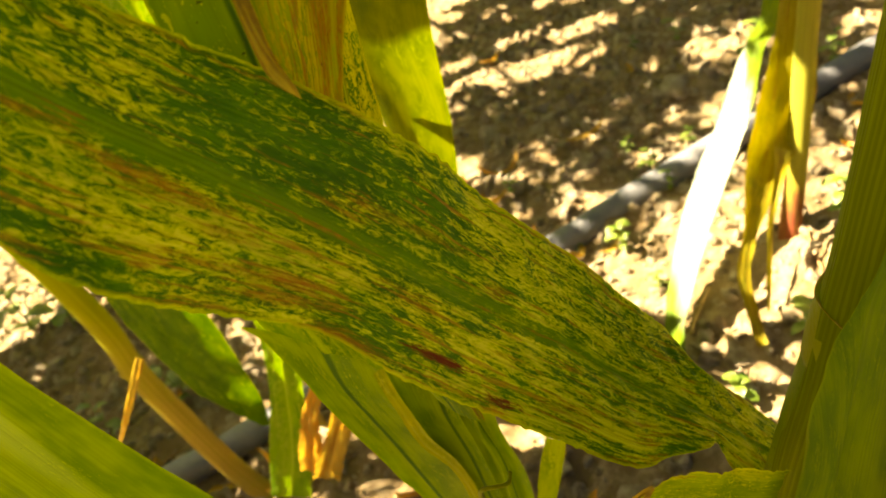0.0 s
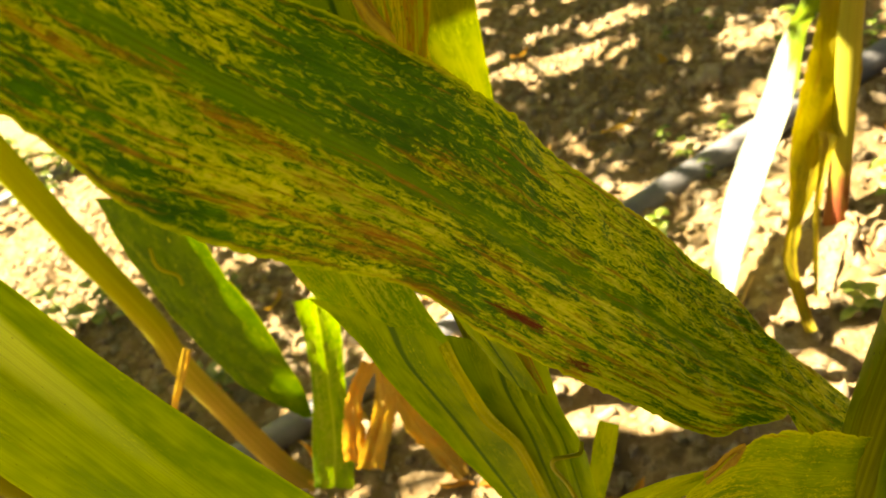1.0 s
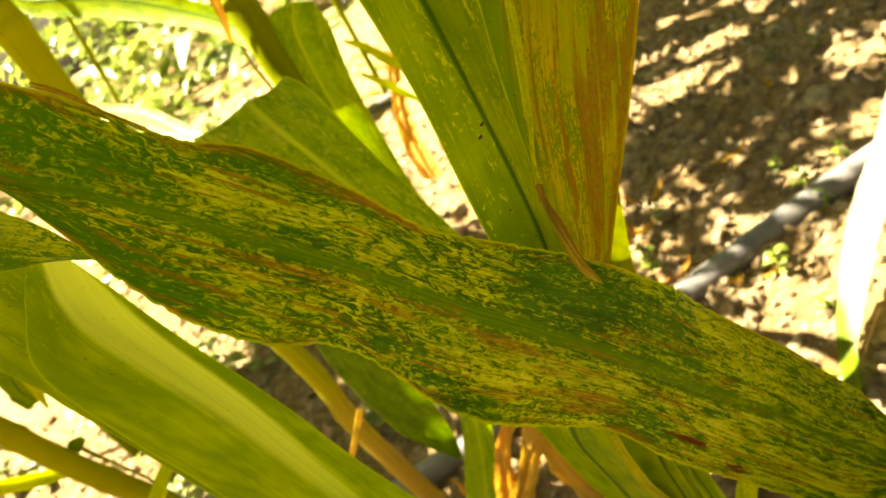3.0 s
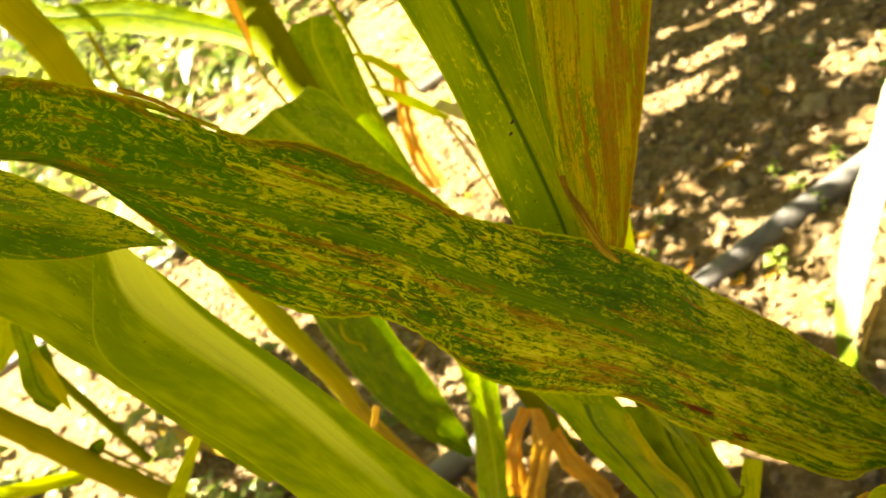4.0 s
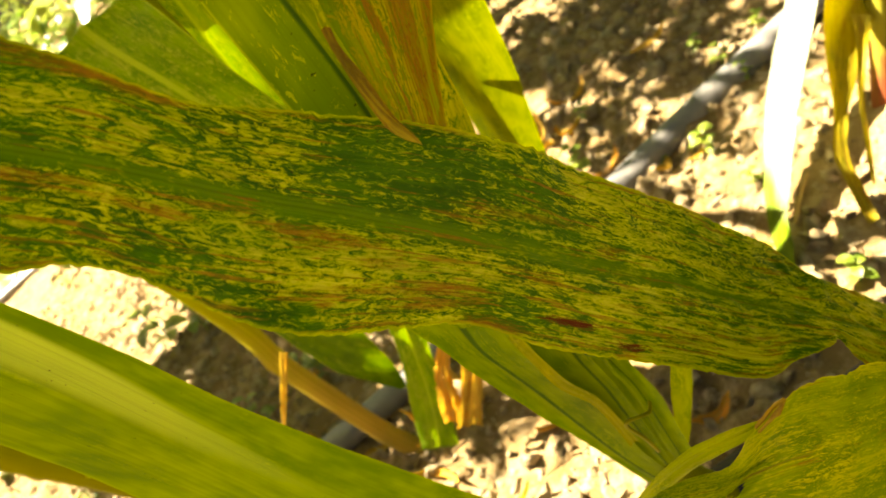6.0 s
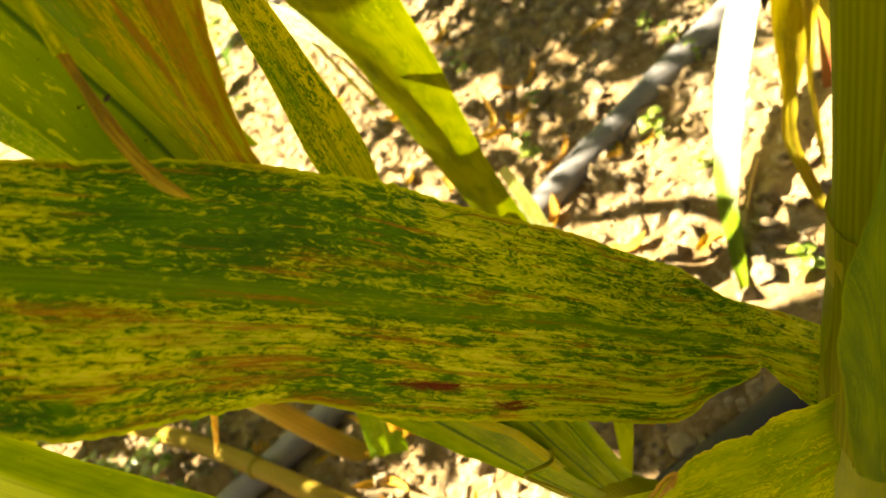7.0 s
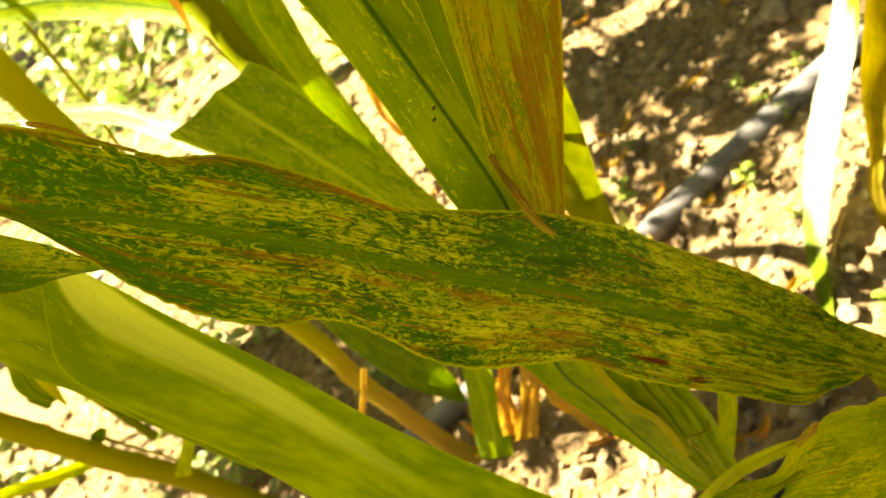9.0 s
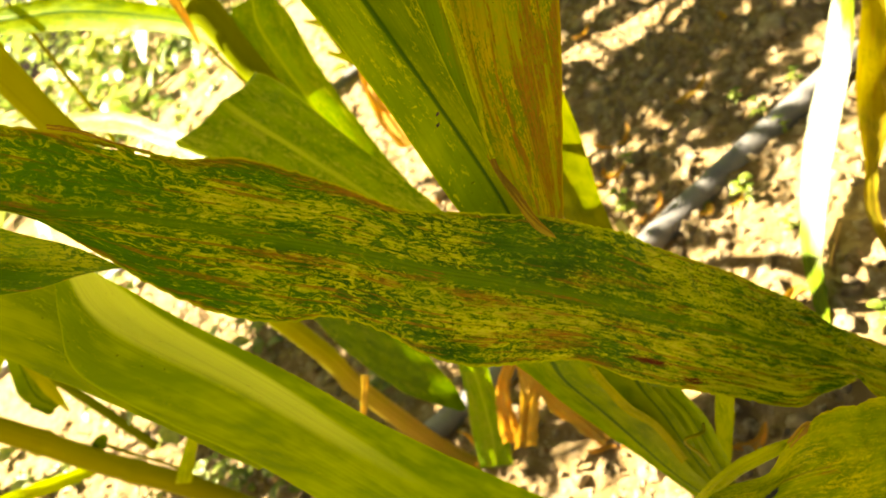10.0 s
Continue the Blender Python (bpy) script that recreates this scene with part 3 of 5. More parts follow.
def scatter_mesh(name, count, size, power, seed, box, lift=0.02):
    """Many small crumbs in one mesh."""
    r = random.Random(seed)
    shapes = []
    for k in range(5):
        lm = lump_mesh("crumb", k + 20, 1.1, 1)
        shapes.append((np.array([v.co[:] for v in lm.vertices]), [tuple(p.vertices) for p in lm.polygons]))
        bpy.data.meshes.remove(lm)
    verts, faces = [], []
    for k in range(count):
        v, f = shapes[k % 5]
        x, y = r.uniform(box[0], box[1]), r.uniform(box[2], box[3])
        s = size * (0.25 + r.random() ** power)
        turn = np.array(Euler((r.uniform(0, 6.3), r.uniform(0, 6.3), r.uniform(0, 6.3))).to_matrix())
        p = (v * (s, s * r.uniform(0.6, 1.0), s)) @ turn.T + (x, y, ground_height(x, y) + lift * s)
        b = len(verts)
        verts += [tuple(q) for q in p]
        faces += [tuple(i + b for i in q) for q in f]
    return mesh_from(name, verts, faces)


lumps = part("soil_lumps", scatter_mesh("soil_lumps", 7000, 0.0105, 2.0, 9, (-0.85, 0.7, 0.36, 1.6), -0.15), M_CLOD, smooth=False)
tagged(lumps, "dry lumps of earth lying thickly on the soil", "soil lumps", kind="stuff")
crumbs = part("soil_crumbs", scatter_mesh("soil_crumbs", 11000, 0.0085, 2.6, 3, (-1.2, 1.0, 0.35, 2.2)), M_CLOD)
tagged(crumbs, "small dry crumbs of earth scattered over the soil", "soil crumbs", kind="stuff")


# ---- irrigation pipes ----
def pipe(points, radius, label, skin):
    p = thing("irrigation_pipe", label, "pipe", "irrigation pipes")
    part("hose", tube_mesh("hose", [(q, radius) for q in points], count=120, sides=24), skin, p)
    return p


PIPE_R = 0.0155
pipe([(-1.6, 0.40, 0.012), (-0.7, 0.575, 0.012), (-0.27, 0.648, 0.010), (0.0, 0.703, 0.011), (0.122, 0.736, 0.011), (0.221, 0.762, 0.012), (0.42, 0.81, 0.012), (0.8, 0.90, 0.012), (1.8, 1.15, 0.012)],
     PIPE_R, "dusty grey-black plastic irrigation pipe lying on dry soil", M_PIPE)
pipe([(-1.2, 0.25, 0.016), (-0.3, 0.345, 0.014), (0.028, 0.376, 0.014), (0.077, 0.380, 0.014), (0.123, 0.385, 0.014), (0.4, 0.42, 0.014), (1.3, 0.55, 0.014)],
     0.019, "black plastic irrigation pipe on soil, shade put into its colour", M_PIPE_SHADE)
pipe([(-3.6, 1.62, 0.012), (-1.7, 1.94, 0.012), (-0.536, 2.07, 0.012), (-0.2, 2.12, 0.012), (1.5, 2.4, 0.012)],
     PIPE_R, "thin black plastic irrigation pipe lying beyond the plants", M_PIPE)

# ---- plants ----
MAIN_LEAF_BASE = [
    ((0.1334, 0.2731, 0.2129), (0.1434, 0.28, 0.2124), (0.1189, 0.259, 0.205)),
    ((0.1246, 0.2741, 0.2305), (0.1346, 0.2813, 0.2303), (0.1126, 0.2631, 0.2255)),
    ((0.1164, 0.2741, 0.2459), (0.1238, 0.2818, 0.2515), (0.1084, 0.2666, 0.2414)),
    ((0.1086, 0.2733, 0.2593), (0.1146, 0.2814, 0.269), (0.1058, 0.2696, 0.2542)),
    ((0.1014, 0.2727, 0.2716), (0.1081, 0.2806, 0.2808), (0.0998, 0.2667, 0.259)),
    ((0.0933, 0.2709, 0.2847), (0.103, 0.2831, 0.2992), (0.0882, 0.2613, 0.2675)),
    ((0.0834, 0.2688, 0.3012), (0.0952, 0.2818, 0.3144), (0.0738, 0.2527, 0.2837)),
]
MAIN_LEAF_TIP = [
    ((0.07, 0.2655, 0.3265), (0.0828, 0.2799, 0.3418), (0.0565, 0.248, 0.314)),
    ((0.0585, 0.2615, 0.3472), (0.0724, 0.2768, 0.362), (0.0432, 0.2434, 0.3387)),
    ((0.0472, 0.2576, 0.3678), (0.0623, 0.2741, 0.385), (0.0314, 0.2391, 0.3617)),
    ((0.0361, 0.2539, 0.3879), (0.051, 0.2693, 0.4037), (0.0218, 0.2378, 0.3833)),
    ((0.0252, 0.2501, 0.4074), (0.0406, 0.2648, 0.4212), (0.0094, 0.233, 0.3986)),
    ((0.015, 0.2467, 0.4252), (0.0284, 0.2588, 0.4373), (-0.002, 0.2286, 0.4129)),
    ((0.0064, 0.2436, 0.4396), (0.0184, 0.2535, 0.4506), (-0.0112, 0.2303, 0.425)),
    ((-0.002, 0.2417, 0.454), (0.0091, 0.2496, 0.4627), (-0.0169, 0.2317, 0.4426)),
]
GREEN_LEAF = [
    ((0.0281, 0.3, 0.2847), (0.0243, 0.3, 0.2959), (0.0345, 0.3, 0.2757)),
    ((0.0242, 0.278, 0.3795), (0.017, 0.278, 0.3846), (0.0292, 0.278, 0.3696)),
    ((0.032, 0.274, 0.434), (0.017, 0.274, 0.432), (0.035, 0.274, 0.424)),
    ((0.0357, 0.268, 0.4836), (0.0237, 0.262, 0.4936), (0.0432, 0.262, 0.4787)),
    ((0.0368, 0.272, 0.5192), (0.0242, 0.262, 0.529), (0.05, 0.262, 0.5124)),
    ((0.0381, 0.272, 0.5558), (0.0258, 0.262, 0.5634), (0.0511, 0.262, 0.5475)),
]
BROWN_LEAF = [
    ((0.031, 0.3, 0.283), (0.03, 0.3, 0.292), (0.036, 0.3, 0.275)),
    ((0.031, 0.284, 0.371), (0.021, 0.285, 0.377), (0.038, 0.284, 0.365)),
    ((0.034, 0.277, 0.408), (0.021, 0.283, 0.413), (0.042, 0.277, 0.401)),
    ((0.04, 0.271, 0.425), (0.026, 0.281, 0.43), (0.049, 0.263, 0.424)),
    ((0.052, 0.266, 0.47), (0.036, 0.278, 0.478), (0.071, 0.264, 0.461)),
    ((0.065, 0.265, 0.502), (0.044, 0.278, 0.515), (0.086, 0.266, 0.488)),
    ((0.075, 0.266, 0.532), (0.052, 0.278, 0.548), (0.1, 0.268, 0.517)),
]
NEEDLE = [
    ((0.039, 0.26, 0.455), (0.038, 0.26, 0.455), (0.04, 0.26, 0.454)),
    ((0.038, 0.257, 0.449), (0.037, 0.257, 0.449), (0.039, 0.257, 0.449)),
    ((0.038, 0.25, 0.443), (0.037, 0.25, 0.443), (0.04, 0.25, 0.443)),
    ((0.039, 0.245, 0.435), (0.037, 0.245, 0.434), (0.04, 0.245, 0.435)),
    ((0.041, 0.242, 0.43), (0.039, 0.242, 0.43), (0.041, 0.242, 0.43)),
    ((0.041, 0.242, 0.427), (0.041, 0.242, 0.427), (0.041, 0.242, 0.428)),
]
BACK_LEAF = [
    ((0.0194, 0.33, 0.1782), (0.0265, 0.33, 0.1785), (0.0122, 0.33, 0.1779)),
    ((0.0093, 0.326, 0.2393), (0.0195, 0.32, 0.2344), (-0.0023, 0.32, 0.248)),
    ((-0.0112, 0.34, 0.2983), (0.0082, 0.335, 0.2941), (-0.0244, 0.335, 0.3219)),
    ((-0.0223, 0.37, 0.3347), (-0.002, 0.37, 0.3337), (-0.0405, 0.37, 0.3339)),
    ((-0.0373, 0.41, 0.386), (-0.0161, 0.41, 0.378), (-0.0616, 0.41, 0.3895)),
    ((-0.0671, 0.465, 0.4238), (-0.0397, 0.46, 0.4212), (-0.0958, 0.46, 0.4276)),
    ((-0.096, 0.515, 0.4574), (-0.0597, 0.51, 0.4561), (-0.1336, 0.51, 0.4599)),
    ((-0.1031, 0.53, 0.4694), (-0.0727, 0.53, 0.469), (-0.1462, 0.53, 0.468)),
    ((-0.1166, 0.56, 0.4527), (-0.0831, 0.56, 0.4579), (-0.1613, 0.56, 0.4542)),
    ((-0.1164, 0.56, 0.4262), (-0.0886, 0.56, 0.4289), (-0.1449, 0.56, 0.4235)),
]
FAR_BLADE = [
    ((-0.0795, 0.6, 0.309), (-0.0595, 0.6, 0.2954), (-0.1024, 0.6, 0.3181)),
    ((-0.0857, 0.62, 0.3596), (-0.0638, 0.62, 0.3449), (-0.1095, 0.62, 0.3756)),
    ((-0.0808, 0.63, 0.4323), (-0.0594, 0.63, 0.4211), (-0.107, 0.63, 0.4467)),
    ((-0.0767, 0.64, 0.4734), (-0.0519, 0.64, 0.4653), (-0.0997, 0.64, 0.4803)),
    ((-0.0673, 0.65, 0.4926), (-0.0544, 0.65, 0.4858), (-0.0855, 0.65, 0.4953)),
]
MOTTLED_LEAF = [
    ((0.009, 0.4, 0.2626), (0.0015, 0.4, 0.2711), (0.0189, 0.4, 0.2568)),
    ((0.024, 0.375, 0.3256), (0.0179, 0.375, 0.334), (0.0296, 0.375, 0.3178)),
    ((0.0313, 0.375, 0.3584), (0.023, 0.37, 0.3621), (0.0426, 0.37, 0.3561)),
    ((0.0407, 0.37, 0.3967), (0.0352, 0.365, 0.3991), (0.0494, 0.365, 0.3942)),
    ((0.0491, 0.365, 0.4328), (0.0456, 0.36, 0.4376), (0.0553, 0.36, 0.4293)),
    ((0.0567, 0.36, 0.4576), (0.0528, 0.36, 0.4607), (0.0617, 0.36, 0.4536)),
]
YELLOW_SHEATH = [
    ((0.031, 0.59, 0.067), (0.022, 0.598, 0.071), (0.045, 0.595, 0.057)),
    ((0.036, 0.575, 0.137), (0.024, 0.583, 0.14), (0.052, 0.58, 0.122)),
    ((0.042, 0.555, 0.223), (0.029, 0.565, 0.236), (0.06, 0.56, 0.205)),
    ((0.054, 0.525, 0.309), (0.037, 0.535, 0.321), (0.075, 0.53, 0.289)),
    ((0.057, 0.495, 0.37), (0.035, 0.505, 0.389), (0.082, 0.5, 0.35)),
    ((0.07, 0.465, 0.419), (0.047, 0.475, 0.434), (0.09, 0.47, 0.402)),
]
PALE_BRANCH_LEAF = [
    ((0.039, 0.535, 0.323), (0.037, 0.535, 0.322), (0.041, 0.535, 0.324)),
    ((0.029, 0.555, 0.342), (0.024, 0.555, 0.34), (0.036, 0.555, 0.344)),
    ((0.011, 0.585, 0.361), (0.007, 0.585, 0.358), (0.017, 0.585, 0.364)),
    ((-0.008, 0.615, 0.377), (-0.012, 0.615, 0.375), (-0.003, 0.615, 0.379)),
    ((-0.033, 0.645, 0.4), (-0.035, 0.645, 0.399), (-0.03, 0.645, 0.401)),
]
SMALL_STEM_LEAF = [
    ((0.043, 0.6, 0.02), (0.038, 0.6, 0.022), (0.048, 0.6, 0.019)),
    ((0.052, 0.588, 0.072), (0.046, 0.588, 0.073), (0.059, 0.588, 0.069)),
    ((0.06, 0.58, 0.13), (0.054, 0.58, 0.13), (0.066, 0.58, 0.129)),
    ((0.062, 0.57, 0.176), (0.059, 0.57, 0.175), (0.066, 0.57, 0.176)),
]
PALE_FLAP = [
    ((-0.1111, 0.296, 0.498), (-0.1085, 0.3, 0.4947), (-0.1151, 0.292, 0.5011)),
    ((-0.1147, 0.292, 0.4823), (-0.1084, 0.305, 0.476), (-0.1243, 0.286, 0.4891)),
    ((-0.1105, 0.288, 0.464), (-0.1076, 0.31, 0.4519), (-0.1369, 0.284, 0.4701)),
    ((-0.0999, 0.285, 0.4208), (-0.0949, 0.31, 0.3993), (-0.1335, 0.284, 0.4335)),
    ((-0.0949, 0.285, 0.3719), (-0.0861, 0.31, 0.3499), (-0.1248, 0.284, 0.3911)),
    ((-0.0886, 0.286, 0.3041), (-0.0689, 0.31, 0.2836), (-0.1186, 0.284, 0.3299)),
    ((-0.076, 0.29, 0.2304), (-0.0484, 0.31, 0.2147), (-0.107, 0.288, 0.2583)),
]
PALE_BACK = [
    ((-0.1792, 0.3, 0.5558), (-0.1647, 0.3, 0.5672), (-0.1898, 0.3, 0.5476)),
    ((-0.1569, 0.3, 0.5126), (-0.1405, 0.3, 0.5275), (-0.1685, 0.3, 0.502)),
    ((-0.1444, 0.3, 0.4776), (-0.1199, 0.3, 0.4952), (-0.1601, 0.3, 0.4694)),
    ((-0.1406, 0.3, 0.4278), (-0.1254, 0.3, 0.4348), (-0.1505, 0.3, 0.4273)),
    ((-0.1267, 0.3, 0.3723), (-0.1083, 0.3, 0.3799), (-0.1396, 0.3, 0.3723)),
]
TIP_LEAF = [
    ((-0.1378, 0.262, 0.5598), (-0.1238, 0.262, 0.5708), (-0.1513, 0.262, 0.5493)),
    ((-0.1131, 0.267, 0.5326), (-0.098, 0.262, 0.5434), (-0.1207, 0.262, 0.5227)),
    ((-0.097, 0.266, 0.5174), (-0.0868, 0.262, 0.5255), (-0.1022, 0.262, 0.5102)),
    ((-0.0816, 0.261, 0.5066), (-0.0775, 0.261, 0.511), (-0.0844, 0.261, 0.5036)),
    ((-0.0729, 0.26, 0.4986), (-0.0729, 0.26, 0.4991), (-0.073, 0.26, 0.4979)),
]
DARK_LEAF = [
    ((-0.1675, 0.58, 0.3161), (-0.1447, 0.58, 0.3071), (-0.1943, 0.58, 0.3278)),
    ((-0.1837, 0.585, 0.2519), (-0.1538, 0.585, 0.2421), (-0.2036, 0.585, 0.2881)),
    ((-0.1917, 0.595, 0.1806), (-0.1557, 0.59, 0.1723), (-0.2118, 0.59, 0.2123)),
    ((-0.1848, 0.595, 0.1101), (-0.164, 0.595, 0.0996), (-0.2056, 0.595, 0.1297)),
    ((-0.1779, 0.6, 0.06), (-0.1735, 0.6, 0.0606), (-0.1825, 0.6, 0.0614)),
]
DROOP_LEAF = [
    ((-0.1052, 0.58, 0.1857), (-0.0924, 0.58, 0.1767), (-0.1212, 0.58, 0.1892)),
    ((-0.122, 0.585, 0.1408), (-0.1071, 0.585, 0.1343), (-0.1347, 0.585, 0.1457)),
    ((-0.1385, 0.58, 0.0979), (-0.1254, 0.58, 0.0929), (-0.1516, 0.58, 0.103)),
    ((-0.1578, 0.57, 0.0508), (-0.1422, 0.57, 0.044), (-0.1757, 0.57, 0.0593)),
    ((-0.179, 0.556, 0.0124), (-0.1651, 0.556, 0.002), (-0.1928, 0.556, 0.0228)),
]
HANG_STRIP = [
    ((0.0558, 0.374, 0.1634), (0.0514, 0.374, 0.1682), (0.0602, 0.374, 0.1586)),
    ((0.0436, 0.374, 0.1354), (0.0388, 0.374, 0.1409), (0.0481, 0.374, 0.1302)),
    ((0.028, 0.376, 0.096), (0.0244, 0.376, 0.1003), (0.031, 0.376, 0.0923)),
    ((0.0115, 0.378, 0.06), (0.0094, 0.378, 0.0625), (0.0132, 0.378, 0.0578)),
]
SUN_LEAF = [
    ((0.425, 0.745, 0.2475), (0.4232, 0.757, 0.247), (0.4264, 0.733, 0.2482)),
    ((0.3809, 0.705, 0.1813), (0.3783, 0.717, 0.1795), (0.3854, 0.693, 0.1822)),
    ((0.3479, 0.68, 0.168), (0.3462, 0.694, 0.1663), (0.3495, 0.666, 0.1698)),
    ((0.3135, 0.663, 0.1226), (0.308, 0.677, 0.1223), (0.3184, 0.647, 0.1241)),
    ((0.2651, 0.64, 0.0765), (0.2597, 0.655, 0.0767), (0.2728, 0.622, 0.0817)),
    ((0.2222, 0.6, 0.0503), (0.2185, 0.616, 0.0465), (0.2289, 0.584, 0.0547)),
    ((0.1898, 0.565, 0.0248), (0.1869, 0.578, 0.0239), (0.1934, 0.552, 0.0287)),
    ((0.1698, 0.53, 0.0143), (0.167, 0.54, 0.0112), (0.1753, 0.52, 0.0217)),
    ((0.1486, 0.484, 0.0126), (0.1463, 0.484, 0.0163), (0.1519, 0.484, 0.012)),
]
BROWN_HANG = [
    ((0.4146, 0.7, 0.238), (0.3986, 0.7, 0.2447), (0.4292, 0.7, 0.2318)),
    ((0.377, 0.665, 0.1722), (0.3595, 0.665, 0.1801), (0.3967, 0.665, 0.1634)),
    ((0.3538, 0.645, 0.1318), (0.3325, 0.645, 0.149), (0.3777, 0.645, 0.1126)),
    ((0.3324, 0.638, 0.097), (0.3093, 0.63, 0.1192), (0.3483, 0.63, 0.0868)),
    ((0.3036, 0.61, 0.0782), (0.2895, 0.61, 0.0936), (0.3211, 0.61, 0.0764)),
    ((0.2714, 0.582, 0.0569), (0.2663, 0.582, 0.0614), (0.2786, 0.582, 0.054)),
    ((0.2489, 0.555, 0.045), (0.2439, 0.555, 0.0495), (0.2555, 0.555, 0.0425)),
    ((0.2394, 0.532, 0.0306), (0.2354, 0.532, 0.0344), (0.2456, 0.532, 0.0299)),
    ((0.2317, 0.506, 0.013), (0.2285, 0.506, 0.0161), (0.2369, 0.506, 0.0132)),
]
BROWN_HANG_SIDE = [
    ((0.3333, 0.625, 0.0949), (0.3247, 0.625, 0.1021), (0.3412, 0.625, 0.0884)),
    ((0.3138, 0.605, 0.0751), (0.3095, 0.605, 0.0788), (0.3188, 0.605, 0.0774)),
    ((0.2926, 0.585, 0.0571), (0.2904, 0.585, 0.0589), (0.2955, 0.585, 0.0559)),
    ((0.2715, 0.558, 0.0295), (0.2694, 0.558, 0.0314), (0.2739, 0.558, 0.0287)),
    ((0.258, 0.54, 0.0108), (0.2567, 0.54, 0.012), (0.2593, 0.54, 0.0097)),
]
UPPER_LEFT_LEAF = [
    ((-0.0977, 0.66, 0.4678), (-0.0873, 0.66, 0.4738), (-0.1114, 0.66, 0.4653)),
    ((-0.1526, 0.725, 0.5152), (-0.1447, 0.72, 0.5231), (-0.1586, 0.72, 0.5065)),
    ((-0.2337, 0.785, 0.5693), (-0.2216, 0.78, 0.58), (-0.2393, 0.78, 0.5535)),
    ((-0.3238, 0.84, 0.612), (-0.3154, 0.84, 0.6201), (-0.3287, 0.84, 0.5994)),
    ((-0.3509, 0.86, 0.6354), (-0.3423, 0.86, 0.6435), (-0.3619, 0.86, 0.6251)),
    ((-0.4581, 0.92, 0.7065), (-0.4532, 0.92, 0.7106), (-0.4678, 0.92, 0.6982)),
]
BRIGHT_LEAF = [
    ((-0.1767, 0.62, 0.4152), (-0.1696, 0.62, 0.4159), (-0.1821, 0.62, 0.4163)),
    ((-0.214, 0.68, 0.4432), (-0.2043, 0.68, 0.4457), (-0.2238, 0.68, 0.4407)),
    ((-0.2625, 0.74, 0.4752), (-0.2559, 0.74, 0.4809), (-0.2702, 0.74, 0.4651)),
    ((-0.3344, 0.8, 0.5028), (-0.3271, 0.8, 0.5087), (-0.3418, 0.8, 0.4969)),
    ((-0.4038, 0.84, 0.5333), (-0.3996, 0.84, 0.5365), (-0.4081, 0.84, 0.5301)),
]
STEM_BROWN_STRIP = [
    ((-0.105, 0.63, 0.5499), (-0.1085, 0.63, 0.5522), (-0.1007, 0.63, 0.5472)),
    ((-0.1078, 0.63, 0.5322), (-0.1121, 0.63, 0.535), (-0.1049, 0.63, 0.5278)),
    ((-0.1129, 0.63, 0.5127), (-0.1154, 0.63, 0.5143), (-0.11, 0.63, 0.5108)),
    ((-0.1187, 0.63, 0.4939), (-0.1198, 0.63, 0.4947), (-0.1176, 0.63, 0.4932)),
]
FORE_LEAF = [
    ((0.108, 0.24, 0.245), (0.115, 0.24, 0.272), (0.09, 0.232, 0.202)),
    ((0.088, 0.228, 0.272), (0.094, 0.225, 0.305), (0.065, 0.218, 0.24)),
    ((0.077, 0.222, 0.289), (0.082, 0.219, 0.32), (0.051, 0.213, 0.262)),
    ((0.068, 0.22, 0.296), (0.073, 0.217, 0.323), (0.041, 0.213, 0.279)),
    ((0.06, 0.222, 0.295), (0.067, 0.219, 0.317), (0.034, 0.215, 0.287)),
    ((0.048, 0.225, 0.288), (0.054, 0.223, 0.3), (0.03, 0.221, 0.289)),
    ((0.034, 0.233, 0.281), (0.038, 0.233, 0.288), (0.021, 0.233, 0.278)),
    ((0.016, 0.243, 0.269), (0.018, 0.243, 0.272), (0.013, 0.243, 0.266)),
]
TAIL_LEAF = [
    ((0.01, 0.26, 0.245), (0.011, 0.26, 0.248), (0.01, 0.26, 0.241)),
    ((0.029, 0.245, 0.274), (0.029, 0.245, 0.279), (0.028, 0.245, 0.269)),
    ((0.043, 0.235, 0.292), (0.044, 0.235, 0.297), (0.042, 0.235, 0.287)),
    ((0.057, 0.226, 0.305), (0.057, 0.226, 0.309), (0.056, 0.226, 0.3)),
    ((0.067, 0.22, 0.313), (0.067, 0.22, 0.315), (0.067, 0.22, 0.311)),
]
BROWN_NOTCH = [
    ((0.063, 0.219, 0.314), (0.063, 0.219, 0.316), (0.063, 0.219, 0.312)),
    ((0.067, 0.218, 0.318), (0.066, 0.218, 0.32), (0.067, 0.218, 0.315)),
    ((0.07, 0.217, 0.322), (0.07, 0.217, 0.324), (0.07, 0.216, 0.319)),
    ((0.073, 0.216, 0.324), (0.073, 0.216, 0.326), (0.073, 0.216, 0.323)),
]
TORN_EDGE = [
    ((-0.054, 0.262, 0.541), (-0.053, 0.262, 0.542), (-0.054, 0.262, 0.541)),
    ((-0.048, 0.26, 0.536), (-0.047, 0.26, 0.536), (-0.049, 0.26, 0.535)),
    ((-0.042, 0.258, 0.528), (-0.041, 0.258, 0.529), (-0.043, 0.258, 0.528)),
    ((-0.035, 0.256, 0.519), (-0.034, 0.256, 0.52), (-0.035, 0.256, 0.519)),
]
